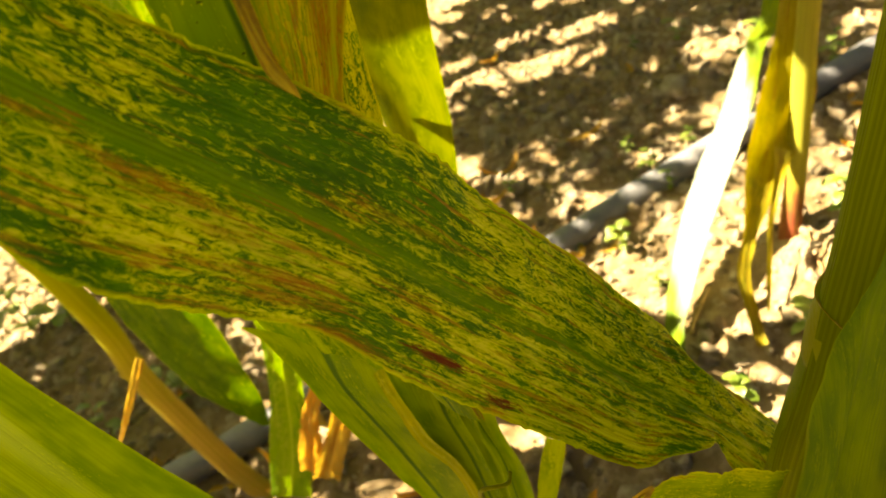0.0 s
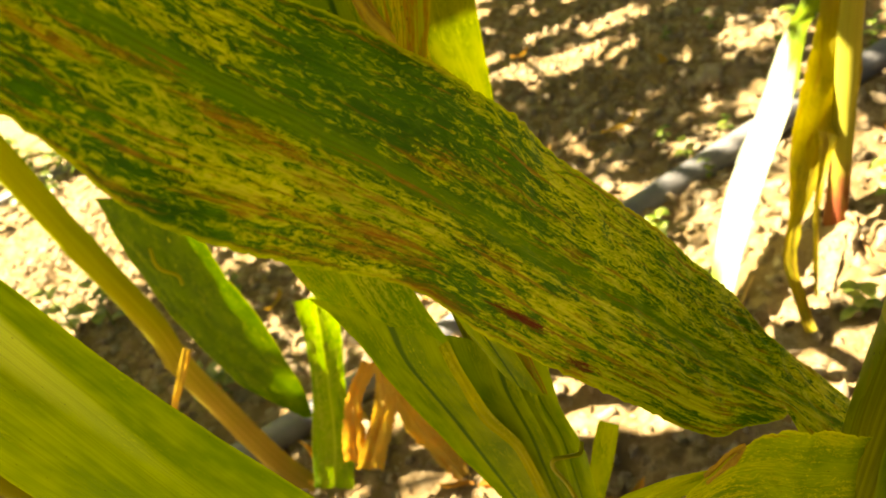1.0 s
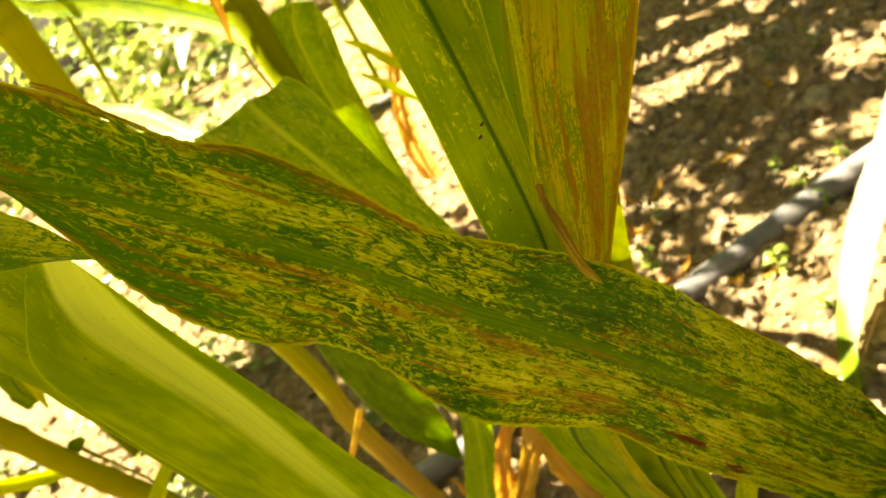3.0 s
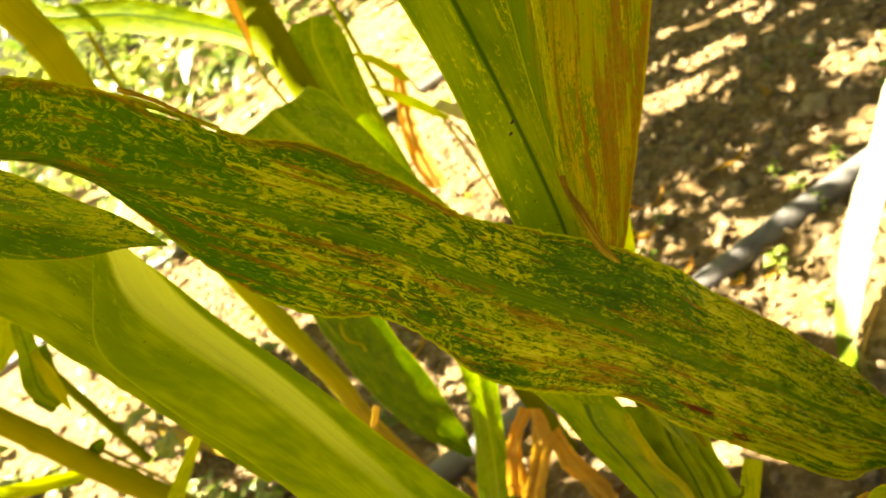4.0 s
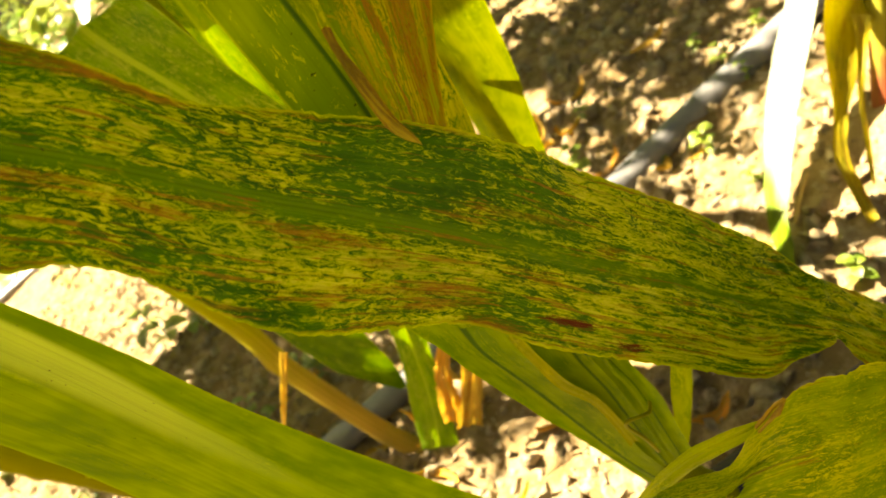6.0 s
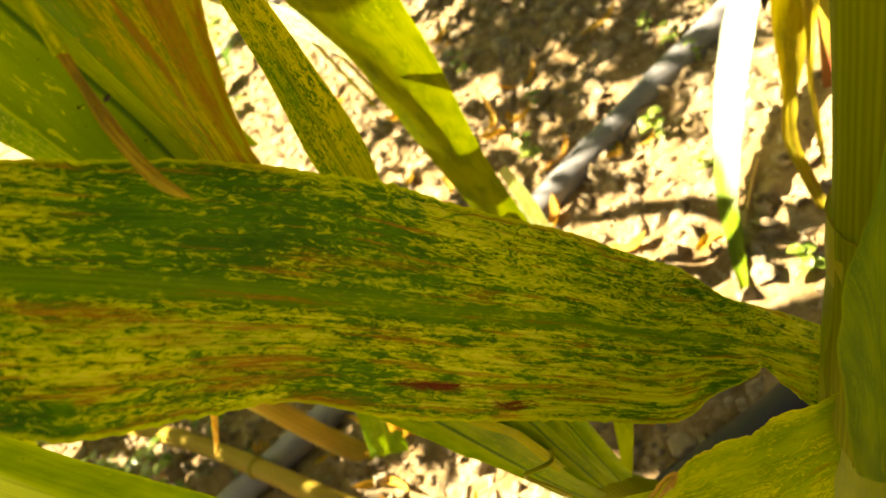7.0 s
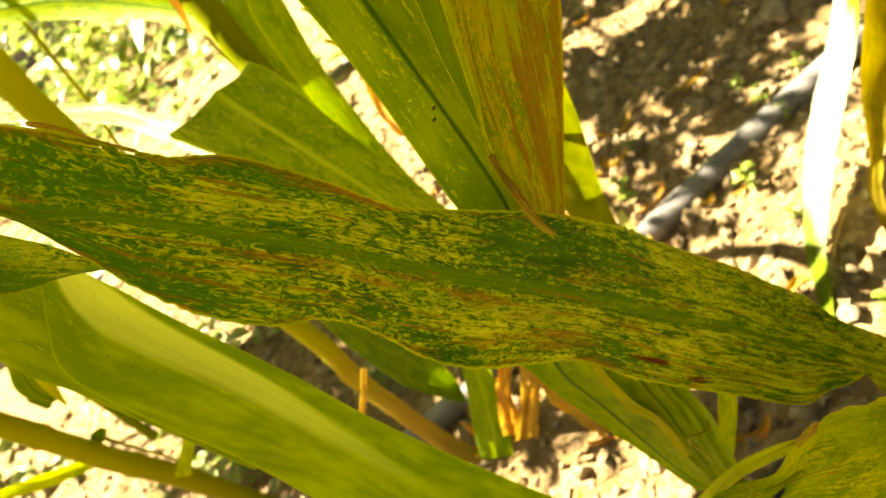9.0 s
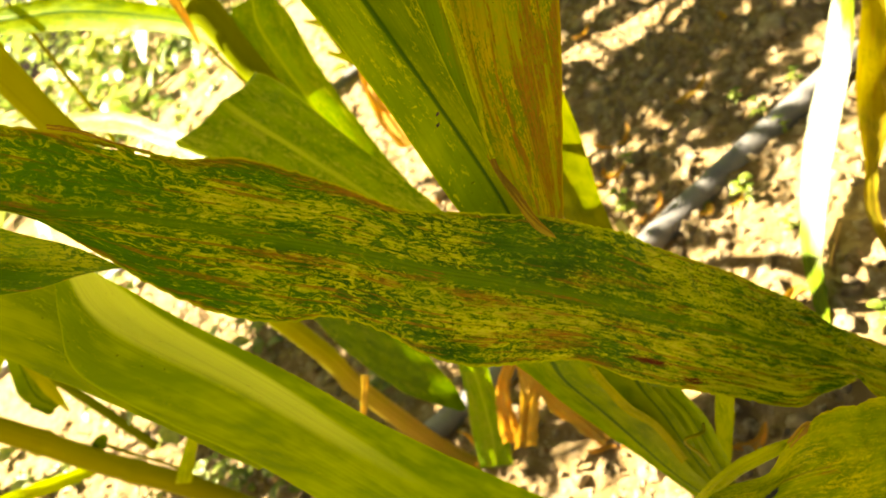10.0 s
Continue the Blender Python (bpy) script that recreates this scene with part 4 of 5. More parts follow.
COLLAR_LEAF = [
    ((0.116, 0.232, 0.233), (0.107, 0.234, 0.239), (0.142, 0.24, 0.184)),
    ((0.122, 0.228, 0.287), (0.114, 0.228, 0.299), (0.147, 0.24, 0.23)),
    ((0.127, 0.226, 0.317), (0.12, 0.228, 0.322), (0.145, 0.238, 0.28)),
    ((0.134, 0.228, 0.34), (0.131, 0.228, 0.34), (0.141, 0.23, 0.332)),
    ((0.144, 0.228, 0.357), (0.141, 0.228, 0.359), (0.147, 0.229, 0.355)),
    ((0.154, 0.228, 0.372), (0.152, 0.228, 0.375), (0.156, 0.228, 0.369)),
    ((0.162, 0.228, 0.384), (0.161, 0.228, 0.386), (0.163, 0.229, 0.382)),
]
HANG_LEFT = [
    ((-0.4727, 0.66, 0.4104), (-0.4816, 0.66, 0.4126), (-0.4616, 0.66, 0.4067)),
    ((-0.4942, 0.66, 0.3757), (-0.5056, 0.66, 0.3795), (-0.4829, 0.66, 0.3719)),
    ((-0.517, 0.66, 0.339), (-0.531, 0.66, 0.3445), (-0.5, 0.66, 0.3404)),
    ((-0.5158, 0.66, 0.3133), (-0.522, 0.66, 0.315), (-0.5108, 0.66, 0.3135)),
]
ORANGE_LEAF = [
    ((-0.1316, 1.5, 0.2517), (-0.1412, 1.5, 0.2579), (-0.1201, 1.5, 0.2442)),
    ((-0.152, 1.45, 0.1984), (-0.1633, 1.45, 0.2059), (-0.1387, 1.45, 0.1897)),
    ((-0.1724, 1.4, 0.1334), (-0.1864, 1.4, 0.1427), (-0.1552, 1.4, 0.129)),
    ((-0.1748, 1.36, 0.0818), (-0.1932, 1.36, 0.0942), (-0.1546, 1.36, 0.0825)),
    ((-0.1723, 1.33, 0.0376), (-0.186, 1.33, 0.0468), (-0.1522, 1.33, 0.0384)),
]
STALK = [
    ((-0.2313, 0.6, 0.6915), 0.0149),
    ((-0.2307, 0.6, 0.6107), 0.0136),
    ((-0.2289, 0.6, 0.5808), 0.0126),
    ((-0.2352, 0.6, 0.5179), 0.0114),
    ((-0.2394, 0.6, 0.4241), 0.0105),
    ((-0.2402, 0.605, 0.2971), 0.0101),
    ((-0.2364, 0.605, 0.211), 0.0101),
    ((-0.2378, 0.6, 0.1565), 0.0098),
    ((-0.2207, 0.585, 0.0488), 0.0099),
    ((-0.2035, 0.575, 0.0005), 0.0102),
]
SIDE_STEM = [
    ((-0.0993, 0.66, 0.5855), 0.0138),
    ((-0.101, 0.65, 0.5339), 0.0131),
    ((-0.0993, 0.64, 0.4988), 0.0120),
    ((-0.1004, 0.63, 0.4592), 0.0109),
    ((-0.0951, 0.61, 0.3709), 0.0095),
]
MAIN_STEM = [
    ((0.072, 0.285, -0.01), 0.0165),
    ((0.118, 0.254, 0.2), 0.0165),
    ((0.1456, 0.246, 0.3), 0.0160),
    ((0.1763, 0.248, 0.4), 0.0160),
    ((0.236, 0.25, 0.6), 0.0140),
]
SECOND_STEM = [
    ((0.025, 0.31, 0.3461), 0.0056),
    ((0.021, 0.327, 0.264), 0.0074),
    ((0.02, 0.331, 0.232), 0.0079),
    ((0.019, 0.335, 0.2), 0.0085),
    ((0.017, 0.339, 0.159), 0.0092),
    ((0.016, 0.343, 0.122), 0.0095),
]
RED_STEM = [
    ((0.3915, 0.655, 0.2268), 0.0091),
    ((0.3716, 0.645, 0.1598), 0.0093),
    ((0.345, 0.63, 0.0656), 0.0090),
    ((0.3228, 0.615, 0.0051), 0.0098),
]
LEFT_TWIG = [
    ((-0.5507, 0.62, 0.3871), 0.0120),
    ((-0.5398, 0.63, 0.3192), 0.0122),
    ((-0.5272, 0.64, 0.2398), 0.0125),
    ((-0.502, 0.65, 0.1443), 0.0129),
]
DRY_STRIP_A = [
    ((-0.078, 0.54, 0.131), (-0.0816, 0.54, 0.1328), (-0.0744, 0.54, 0.1274)),
    ((-0.088, 0.535, 0.102), (-0.0952, 0.535, 0.1056), (-0.079, 0.535, 0.1002)),
    ((-0.107, 0.53, 0.076), (-0.116, 0.53, 0.0796), (-0.0962, 0.53, 0.0724)),
    ((-0.128, 0.52, 0.052), (-0.137, 0.52, 0.0574), (-0.119, 0.52, 0.0448)),
]
DRY_STRIP_B = [
    ((-0.078, 0.54, 0.098), (-0.0852, 0.54, 0.0962), (-0.0708, 0.54, 0.0998)),
    ((-0.077, 0.535, 0.058), (-0.0878, 0.535, 0.0544), (-0.068, 0.535, 0.058)),
    ((-0.071, 0.53, 0.025), (-0.0818, 0.53, 0.0214), (-0.062, 0.53, 0.0268)),
    ((-0.065, 0.52, -0.0), (-0.0704, 0.52, -0.0036), (-0.0578, 0.52, 0.0018)),
]
DRY_STRIP_C = [
    ((-0.1862, 0.53, 0.2192), (-0.1883, 0.53, 0.2215), (-0.1839, 0.53, 0.2167)),
    ((-0.2077, 0.525, 0.1954), (-0.2095, 0.525, 0.1974), (-0.2058, 0.525, 0.1932)),
    ((-0.2239, 0.52, 0.1779), (-0.2252, 0.52, 0.1793), (-0.2227, 0.52, 0.1764)),
    ((-0.2387, 0.515, 0.1625), (-0.2392, 0.515, 0.1632), (-0.2382, 0.515, 0.1619)),
]
SECOND_SHEATH = [
    ((-0.001, 0.304, 0.328), (-0.018, 0.302, 0.352), (0.013, 0.302, 0.312)),
    ((-0.004, 0.31, 0.305), (-0.014, 0.306, 0.33), (0.01, 0.306, 0.294)),
    ((-0.001, 0.314, 0.269), (-0.012, 0.31, 0.293), (0.012, 0.31, 0.266)),
    ((0.001, 0.318, 0.232), (-0.007, 0.314, 0.252), (0.016, 0.314, 0.239)),
    ((0.004, 0.323, 0.185), (-0.001, 0.321, 0.198), (0.014, 0.321, 0.193)),
    ((0.009, 0.327, 0.146), (0.004, 0.327, 0.149), (0.016, 0.327, 0.146)),
]
FALLEN_STALK = [
    ((-0.8144, 1.0789, 0.03), 0.0100),
    ((-0.6903, 0.9708, 0.03), 0.0100),
    ((-0.489, 0.7937, 0.03), 0.0100),
    ((-0.3623, 0.669, 0.03), 0.0095),
    ((-0.2674, 0.5669, 0.03), 0.0100),
    ((-0.2095, 0.5058, 0.03), 0.0090),
]
CURL = [
    ((0.0405, 0.262, 0.291), 0.0007),
    ((0.0386, 0.26, 0.289), 0.0007),
    ((0.0353, 0.258, 0.2919), 0.0007),
    ((0.031, 0.258, 0.2931), 0.0007),
    ((0.0295, 0.26, 0.2874), 0.0007),
    ((0.0309, 0.262, 0.2751), 0.0007),
    ((0.0308, 0.266, 0.2585), 0.0007),
]
INSECTS = [
    ((0.0342, 0.26, 0.4756), 0.0009),
    ((0.0321, 0.2602, 0.4726), 0.0009),
    ((0.0374, 0.2605, 0.4438), 0.0009),
    ((0.0077, 0.3195, 0.2487), 0.0009),
]
TWIG_A = [
    ((-0.3473, 0.95, 0.6221), 0.0027),
    ((-0.3622, 0.95, 0.5425), 0.0027),
    ((-0.3772, 0.95, 0.4768), 0.0028),
    ((-0.4074, 0.95, 0.3746), 0.0028),
]
TWIG_B = [
    ((-0.2071, 1, 0.5233), 0.0023),
    ((-0.2254, 1, 0.4408), 0.0024),
    ((-0.2236, 1, 0.372), 0.0024),
    ((-0.233, 1, 0.2857), 0.0024),
]
TWIG_C = [
    ((-0.5348, 0.75, 0.3834), 0.0022),
    ((-0.5283, 0.76, 0.2819), 0.0023),
    ((-0.4985, 0.77, 0.1916), 0.0023),
    ((-0.4887, 0.78, 0.0977), 0.0024),
]
TWIG_LEAF = [
    ((-0.5282, 0.64, 0.2356), (-0.5239, 0.64, 0.2385), (-0.5332, 0.64, 0.2321)),
    ((-0.5692, 0.645, 0.2435), (-0.5585, 0.64, 0.2532), (-0.5707, 0.64, 0.2377)),
    ((-0.6119, 0.65, 0.2523), (-0.5994, 0.645, 0.2631), (-0.614, 0.645, 0.2458)),
    ((-0.6679, 0.65, 0.2717), (-0.6615, 0.65, 0.2775), (-0.6744, 0.65, 0.2658)),
]
STANDING_STRIP = [
    ((-0.4733, 0.62, 0.1716), (-0.4808, 0.62, 0.177), (-0.4667, 0.62, 0.1668)),
    ((-0.4465, 0.625, 0.192), (-0.4467, 0.62, 0.2004), (-0.4382, 0.62, 0.1894)),
    ((-0.4149, 0.62, 0.2141), (-0.4185, 0.62, 0.2184), (-0.4119, 0.62, 0.2091)),
    ((-0.3914, 0.62, 0.2315), (-0.3946, 0.62, 0.2337), (-0.3897, 0.62, 0.2276)),
]
TRAIL = [
    ((-0.1845, 0.5775, 0.2795), 0.0013),
    ((-0.188, 0.5775, 0.2703), 0.0013),
    ((-0.1888, 0.578, 0.2616), 0.0013),
    ((-0.1852, 0.5795, 0.2548), 0.0013),
    ((-0.1822, 0.5805, 0.2487), 0.0013),
    ((-0.1844, 0.5815, 0.2403), 0.0013),
]

FOLD_EDGE = [
    ((0.063, 0.262, 0.529), (0.062, 0.262, 0.529), (0.063, 0.262, 0.528)),
    ((0.057, 0.262, 0.508), (0.056, 0.262, 0.508), (0.058, 0.262, 0.507)),
    ((0.052, 0.262, 0.491), (0.051, 0.262, 0.491), (0.053, 0.262, 0.49)),
    ((0.046, 0.261, 0.472), (0.045, 0.261, 0.473), (0.047, 0.261, 0.472)),
    ((0.045, 0.261, 0.469), (0.044, 0.261, 0.469), (0.046, 0.261, 0.469)),
    ((0.041, 0.26, 0.462), (0.041, 0.26, 0.462), (0.042, 0.26, 0.461)),
    ((0.039, 0.258, 0.454), (0.038, 0.258, 0.454), (0.04, 0.258, 0.453)),
]
MAIN_LEAF_END = [
    ((-0.0108, 0.241, 0.4679), (0.0013, 0.2492, 0.4784), (-0.0245, 0.2321, 0.4564)),
    ((-0.0206, 0.2414, 0.4806), (-0.0071, 0.2507, 0.4919), (-0.036, 0.2293, 0.4663)),
    ((-0.0315, 0.2431, 0.4926), (-0.0167, 0.2538, 0.5035), (-0.0465, 0.2299, 0.4807)),
    ((-0.0426, 0.245, 0.5041), (-0.0299, 0.2556, 0.5127), (-0.0548, 0.2345, 0.4959)),
    ((-0.0541, 0.2474, 0.515), (-0.0417, 0.2596, 0.5265), (-0.062, 0.2415, 0.5108)),
    ((-0.0665, 0.2496, 0.5248), (-0.0535, 0.2631, 0.5391), (-0.07, 0.2487, 0.5252)),
    ((-0.079, 0.2544, 0.5361), (-0.0669, 0.2655, 0.5516), (-0.0822, 0.2548, 0.5373)),
    ((-0.0961, 0.2598, 0.5478), (-0.0843, 0.2695, 0.5644), (-0.0986, 0.2592, 0.5472)),
]
PALE_MARGIN = [
    ((0.012, 0.3, 0.316), (0.01, 0.3, 0.315), (0.014, 0.3, 0.316)),
    ((0.011, 0.304, 0.296), (0.009, 0.304, 0.296), (0.013, 0.304, 0.296)),
    ((0.011, 0.308, 0.268), (0.009, 0.308, 0.268), (0.014, 0.308, 0.269)),
    ((0.016, 0.312, 0.242), (0.014, 0.312, 0.241), (0.018, 0.312, 0.242)),
    ((0.015, 0.319, 0.196), (0.012, 0.319, 0.195), (0.017, 0.319, 0.196)),
]
DRY_STRIP_D = [
    ((-0.088, 0.55, 0.127), (-0.0934, 0.55, 0.1324), (-0.0826, 0.55, 0.1198)),
    ((-0.111, 0.545, 0.108), (-0.1164, 0.545, 0.1116), (-0.1074, 0.545, 0.1026)),
    ((-0.126, 0.535, 0.08), (-0.135, 0.535, 0.0836), (-0.1188, 0.535, 0.0746)),
    ((-0.138, 0.53, 0.054), (-0.1452, 0.53, 0.0612), (-0.129, 0.53, 0.0486)),
]
SIDE_BLADE = [
    ((-0.477, 0.67, 0.419), (-0.487, 0.67, 0.424), (-0.467, 0.67, 0.412)),
    ((-0.5, 0.665, 0.399), (-0.509, 0.665, 0.405), (-0.488, 0.665, 0.393)),
    ((-0.528, 0.66, 0.38), (-0.538, 0.66, 0.381), (-0.519, 0.66, 0.38)),
    ((-0.552, 0.655, 0.37), (-0.556, 0.655, 0.369), (-0.548, 0.655, 0.371)),
]
RAGGED_BLADE = [
    ((-0.499, 0.68, 0.372), (-0.508, 0.68, 0.373), (-0.487, 0.68, 0.37)),
    ((-0.512, 0.675, 0.351), (-0.526, 0.675, 0.357), (-0.498, 0.675, 0.344)),
    ((-0.525, 0.67, 0.326), (-0.543, 0.67, 0.332), (-0.509, 0.67, 0.32)),
    ((-0.533, 0.665, 0.309), (-0.537, 0.665, 0.31), (-0.528, 0.665, 0.309)),
]
BRIGHT_BLADE = [
    ((-0.489, 0.66, 0.378), (-0.493, 0.66, 0.377), (-0.483, 0.66, 0.378)),
    ((-0.491, 0.655, 0.353), (-0.499, 0.655, 0.351), (-0.483, 0.655, 0.353)),
    ((-0.494, 0.65, 0.331), (-0.501, 0.65, 0.33), (-0.486, 0.65, 0.332)),
    ((-0.5, 0.648, 0.308), (-0.502, 0.648, 0.307), (-0.498, 0.648, 0.308)),
]
LOW_LEAF = [
    ((-0.559, 0.66, 0.234), (-0.558, 0.66, 0.237), (-0.561, 0.66, 0.231)),
    ((-0.533, 0.655, 0.249), (-0.541, 0.655, 0.25), (-0.526, 0.655, 0.243)),
    ((-0.511, 0.65, 0.259), (-0.518, 0.65, 0.263), (-0.505, 0.65, 0.254)),
    ((-0.501, 0.648, 0.262), (-0.501, 0.648, 0.264), (-0.5, 0.648, 0.26)),
]
BENT_TWIG = [
    ((-0.524, 0.66, 0.244), 0.0025),
    ((-0.524, 0.67, 0.21), 0.0022),
    ((-0.518, 0.68, 0.161), 0.0018),
    ((-0.519, 0.69, 0.105), 0.0019),
]
INNER_SHEATH = [
    ((0.025, 0.311, 0.295), (0.012, 0.309, 0.312), (0.034, 0.309, 0.283)),
    ((0.022, 0.314, 0.27), (0.011, 0.312, 0.286), (0.031, 0.312, 0.259)),
    ((0.022, 0.317, 0.241), (0.011, 0.315, 0.258), (0.031, 0.315, 0.231)),
    ((0.02, 0.321, 0.205), (0.012, 0.32, 0.218), (0.027, 0.32, 0.195)),
    ((0.018, 0.326, 0.154), (0.012, 0.326, 0.158), (0.024, 0.326, 0.153)),
]
INNER_FOLD = [
    ((0.034, 0.31, 0.289), (0.029, 0.308, 0.297), (0.04, 0.312, 0.277)),
    ((0.032, 0.313, 0.262), (0.027, 0.31, 0.274), (0.038, 0.315, 0.25)),
    ((0.033, 0.316, 0.233), (0.027, 0.313, 0.246), (0.039, 0.318, 0.221)),
    ((0.03, 0.32, 0.197), (0.025, 0.318, 0.209), (0.036, 0.322, 0.186)),
    ((0.026, 0.326, 0.15), (0.021, 0.325, 0.156), (0.032, 0.327, 0.146)),
]
FAR_STRAW_BLADE = [
    ((-0.067, 1.15, 0.206), (-0.071, 1.15, 0.204), (-0.063, 1.15, 0.209)),
    ((-0.091, 1.15, 0.243), (-0.097, 1.15, 0.239), (-0.085, 1.15, 0.248)),
    ((-0.116, 1.15, 0.278), (-0.122, 1.15, 0.274), (-0.11, 1.15, 0.282)),
    ((-0.142, 1.15, 0.315), (-0.144, 1.15, 0.313), (-0.14, 1.15, 0.316)),
]
FAR_GREEN_BLADE = [
    ((-0.092, 1.2, 0.279), (-0.096, 1.2, 0.276), (-0.089, 1.2, 0.282)),
    ((-0.107, 1.2, 0.306), (-0.114, 1.2, 0.302), (-0.101, 1.2, 0.311)),
    ((-0.124, 1.2, 0.337), (-0.13, 1.2, 0.333), (-0.119, 1.2, 0.341)),
    ((-0.147, 1.2, 0.362), (-0.149, 1.2, 0.361), (-0.145, 1.2, 0.363)),
]
MAIZE = "maize plants"
SHEATH_AXIS = [(0.072, 0.285, 0.0), (0.101, 0.266, 0.125), (0.118, 0.254, 0.2), (0.146, 0.2475, 0.298)]
plant = thing("maize_plant", "maize plant with a mottled yellow and green diseased leaf", "maize plant", MAIZE, (0.081, 0.285, 0))


def own(ob):
    """Keeps a part's own place under a thing that stands elsewhere."""
    if ob.parent is not None:
        ob.matrix_parent_inverse = Matrix.Translation(ob.parent.location).inverted()
    for ch in ob.children:
        ch.matrix_parent_inverse = Matrix.Identity(4)
    return ob


own(part("stem", tube_mesh("stem", MAIN_STEM, count=80, sides=28, ribs=0.012), M_STEM, plant, "ribbed yellow-green maize stem"))
own(add_leaf(plant, MAIN_LEAF_BASE + MAIN_LEAF_TIP + MAIN_LEAF_END, M_MAIN, "dark green maize leaf with yellow mottling and rusty brown streaks", None, ripple=0.0025, cup=-0.02, ragged=0.03, count=460, cross=64, seed=1.0, holes=((0.878, -0.91, 0.016, 0.020), (0.846, -0.94, 0.006, 0.016), (0.965, 0.80, 0.022, 0.05))))
own(add_leaf(plant, FORE_LEAF, M_FORE, "yellowing maize leaf with a brown withered tip", None, ripple=0.003, cup=0.06, ragged=0.04, seed=2.0, count=140, cross=16, holes=((0.60, 0.45, 0.045, 0.14), (0.3, 0.75, 0.03, 0.12))))
own(add_leaf(plant, BROWN_NOTCH, M_ROLLED, "withered brown edge of the leaf", None, name="withered_edge", ripple=0.001, cup=0.2, ragged=0.2, count=30, cross=4))
own(part("sheath", tube_mesh("sheath", [(SHEATH_AXIS[0], 0.0172), (SHEATH_AXIS[1], 0.0176), (SHEATH_AXIS[2], 0.0173), (SHEATH_AXIS[3], 0.0164)], count=50, sides=28, ribs=0.006), M_WRAP, plant, "mottled green leaf sheath wrapped round the stem"))
own(part("collar", tube_mesh("collar", [((0.1445, 0.2476, 0.293), 0.0167), ((0.1474, 0.2470, 0.303), 0.0170), ((0.1504, 0.2465, 0.313), 0.0166)], count=14, sides=28, ribs=0.004), M_COLLAR, plant, "smooth yellowish collar where the leaf leaves the stem"))


def frill_mesh(name, centre, axis, radius, height, seed):
    """A thin ragged ring standing round a stem."""
    d = Vector(axis).normalized()
    a = d.cross(Vector((0.3, -1, 0.1))).normalized()
    c = a.cross(d)
    r = random.Random(seed)
    verts, faces, k = [], [], 72
    for j in range(k):
        ang = 2 * math.pi * j / k
        out = a * math.cos(ang) + c * math.sin(ang)
        top = height * (0.45 + 0.4 * noise.noise((math.cos(ang) * 3, math.sin(ang) * 3, seed)) + 0.35 * r.random())
        for q, h in ((radius, 0.0), (radius + 0.0004, top * 0.6), (radius + 0.0009, top), (radius - 0.0006, top * 0.6), (radius - 0.0008, 0.0)):
            verts.append(Vector(centre) + out * q + d * h)
    for j in range(k):
        p, q = 5 * j, 5 * ((j + 1) % k)
        faces += [(p + i, q + i, q + i + 1, p + i + 1) for i in range(4)]
    return mesh_from(name, verts, faces)


own(part("ligule", frill_mesh("ligule", (0.1501, 0.2465, 0.312), (0.031, -0.007, 0.11), 0.0167, 0.0026, 5), M_ROLLED, plant, "thin ragged brown ligule round the stem"))
own(add_leaf(plant, TORN_EDGE, M_ROLLED, "torn dry strip along the leaf margin", None, name="torn_margin", ripple=0.0035, ragged=0.4, count=70, cross=3, seed=44.0))
own(add_leaf(plant, COLLAR_LEAF, M_CLASP, "green maize leaf held close to the stem", None, ripple=0.001, cup=0.1, seed=3.0))
second = thing("maize_plant", "maize plant with upright green and dying brown leaves", "maize plant", MAIZE, (0.03, 0.38, 0))
own(part("stem", tube_mesh("stem", SECOND_STEM + [((0.03, 0.38, -0.01), 0.010)], sides=20, ribs=0.015), M_STEM, second))
own(add_leaf(second, GREEN_LEAF, M_GREEN, "upright light green maize leaf with a deep midrib", None, ripple=0.001, cup=0.05, seed=4.0))
own(add_leaf(second, BROWN_LEAF, M_BROWN, "yellow maize leaf with brown dying streaks", None, ripple=0.0015, cup=0.03, ragged=0.03, seed=5.0))
own(add_leaf(second, FOLD_EDGE, M_PALE, "pale rolled margin of the dying leaf", None, name="rolled_margin", ripple=0.0006, cup=0.3, count=60, cross=4, seed=41.0))
own(add_leaf(second, NEEDLE, M_ROLLED, "dry rolled brown leaf edge", None, name="rolled_leaf_edge", ripple=0.0004, cup=0.2, count=40, cross=4))
own(add_leaf(second, BACK_LEAF, M_BACK, "speckled green maize leaf folded over at its end", None, ripple=0.002, cup=0.06, seed=6.0, count=140))
own(add_leaf(second, SECOND_SHEATH, M_SHEATH, "pale green folded leaf sheath", None, name="sheath", ripple=0.0012, cup=0.08, seed=21.0))
own(add_leaf(second, INNER_SHEATH, M_SHEATH, "inner green leaf rolled round the stem", None, name="inner_sheath", ripple=0.0012, cup=0.1, seed=45.0))
own(add_leaf(second, INNER_FOLD, M_SHEATH, "inner leaf edge folded round the stem", None, name="inner_fold", ripple=0.001, cup=0.1, count=60, cross=6, seed=46.0))
own(add_leaf(second, PALE_MARGIN, M_PALE_EDGE, "pale folded-over leaf margin", None, name="folded_margin", ripple=0.0006, cup=0.1, count=50, cross=4, seed=43.0))
own(add_leaf(second, TAIL_LEAF, M_PALE, "narrow pale green leaf with a brown tip", None, ripple=0.0008, cup=0.15, count=50, seed=33.0))
own(part("curled_thread", tube_mesh("curled_thread", CURL, count=40, sides=6), M_COLLAR, second, "thin yellow curled leaf thread"))
own(add_leaf(second, HANG_STRIP, M_PALE, "narrow yellow-green hanging leaf", None, ripple=0.001, count=40))
own(add_leaf(second, MOTTLED_LEAF, M_NARROW, "narrow mottled yellow and green leaf", M_RIB_PALE, 1.2, ripple=0.001, cup=0.05, seed=7.0))
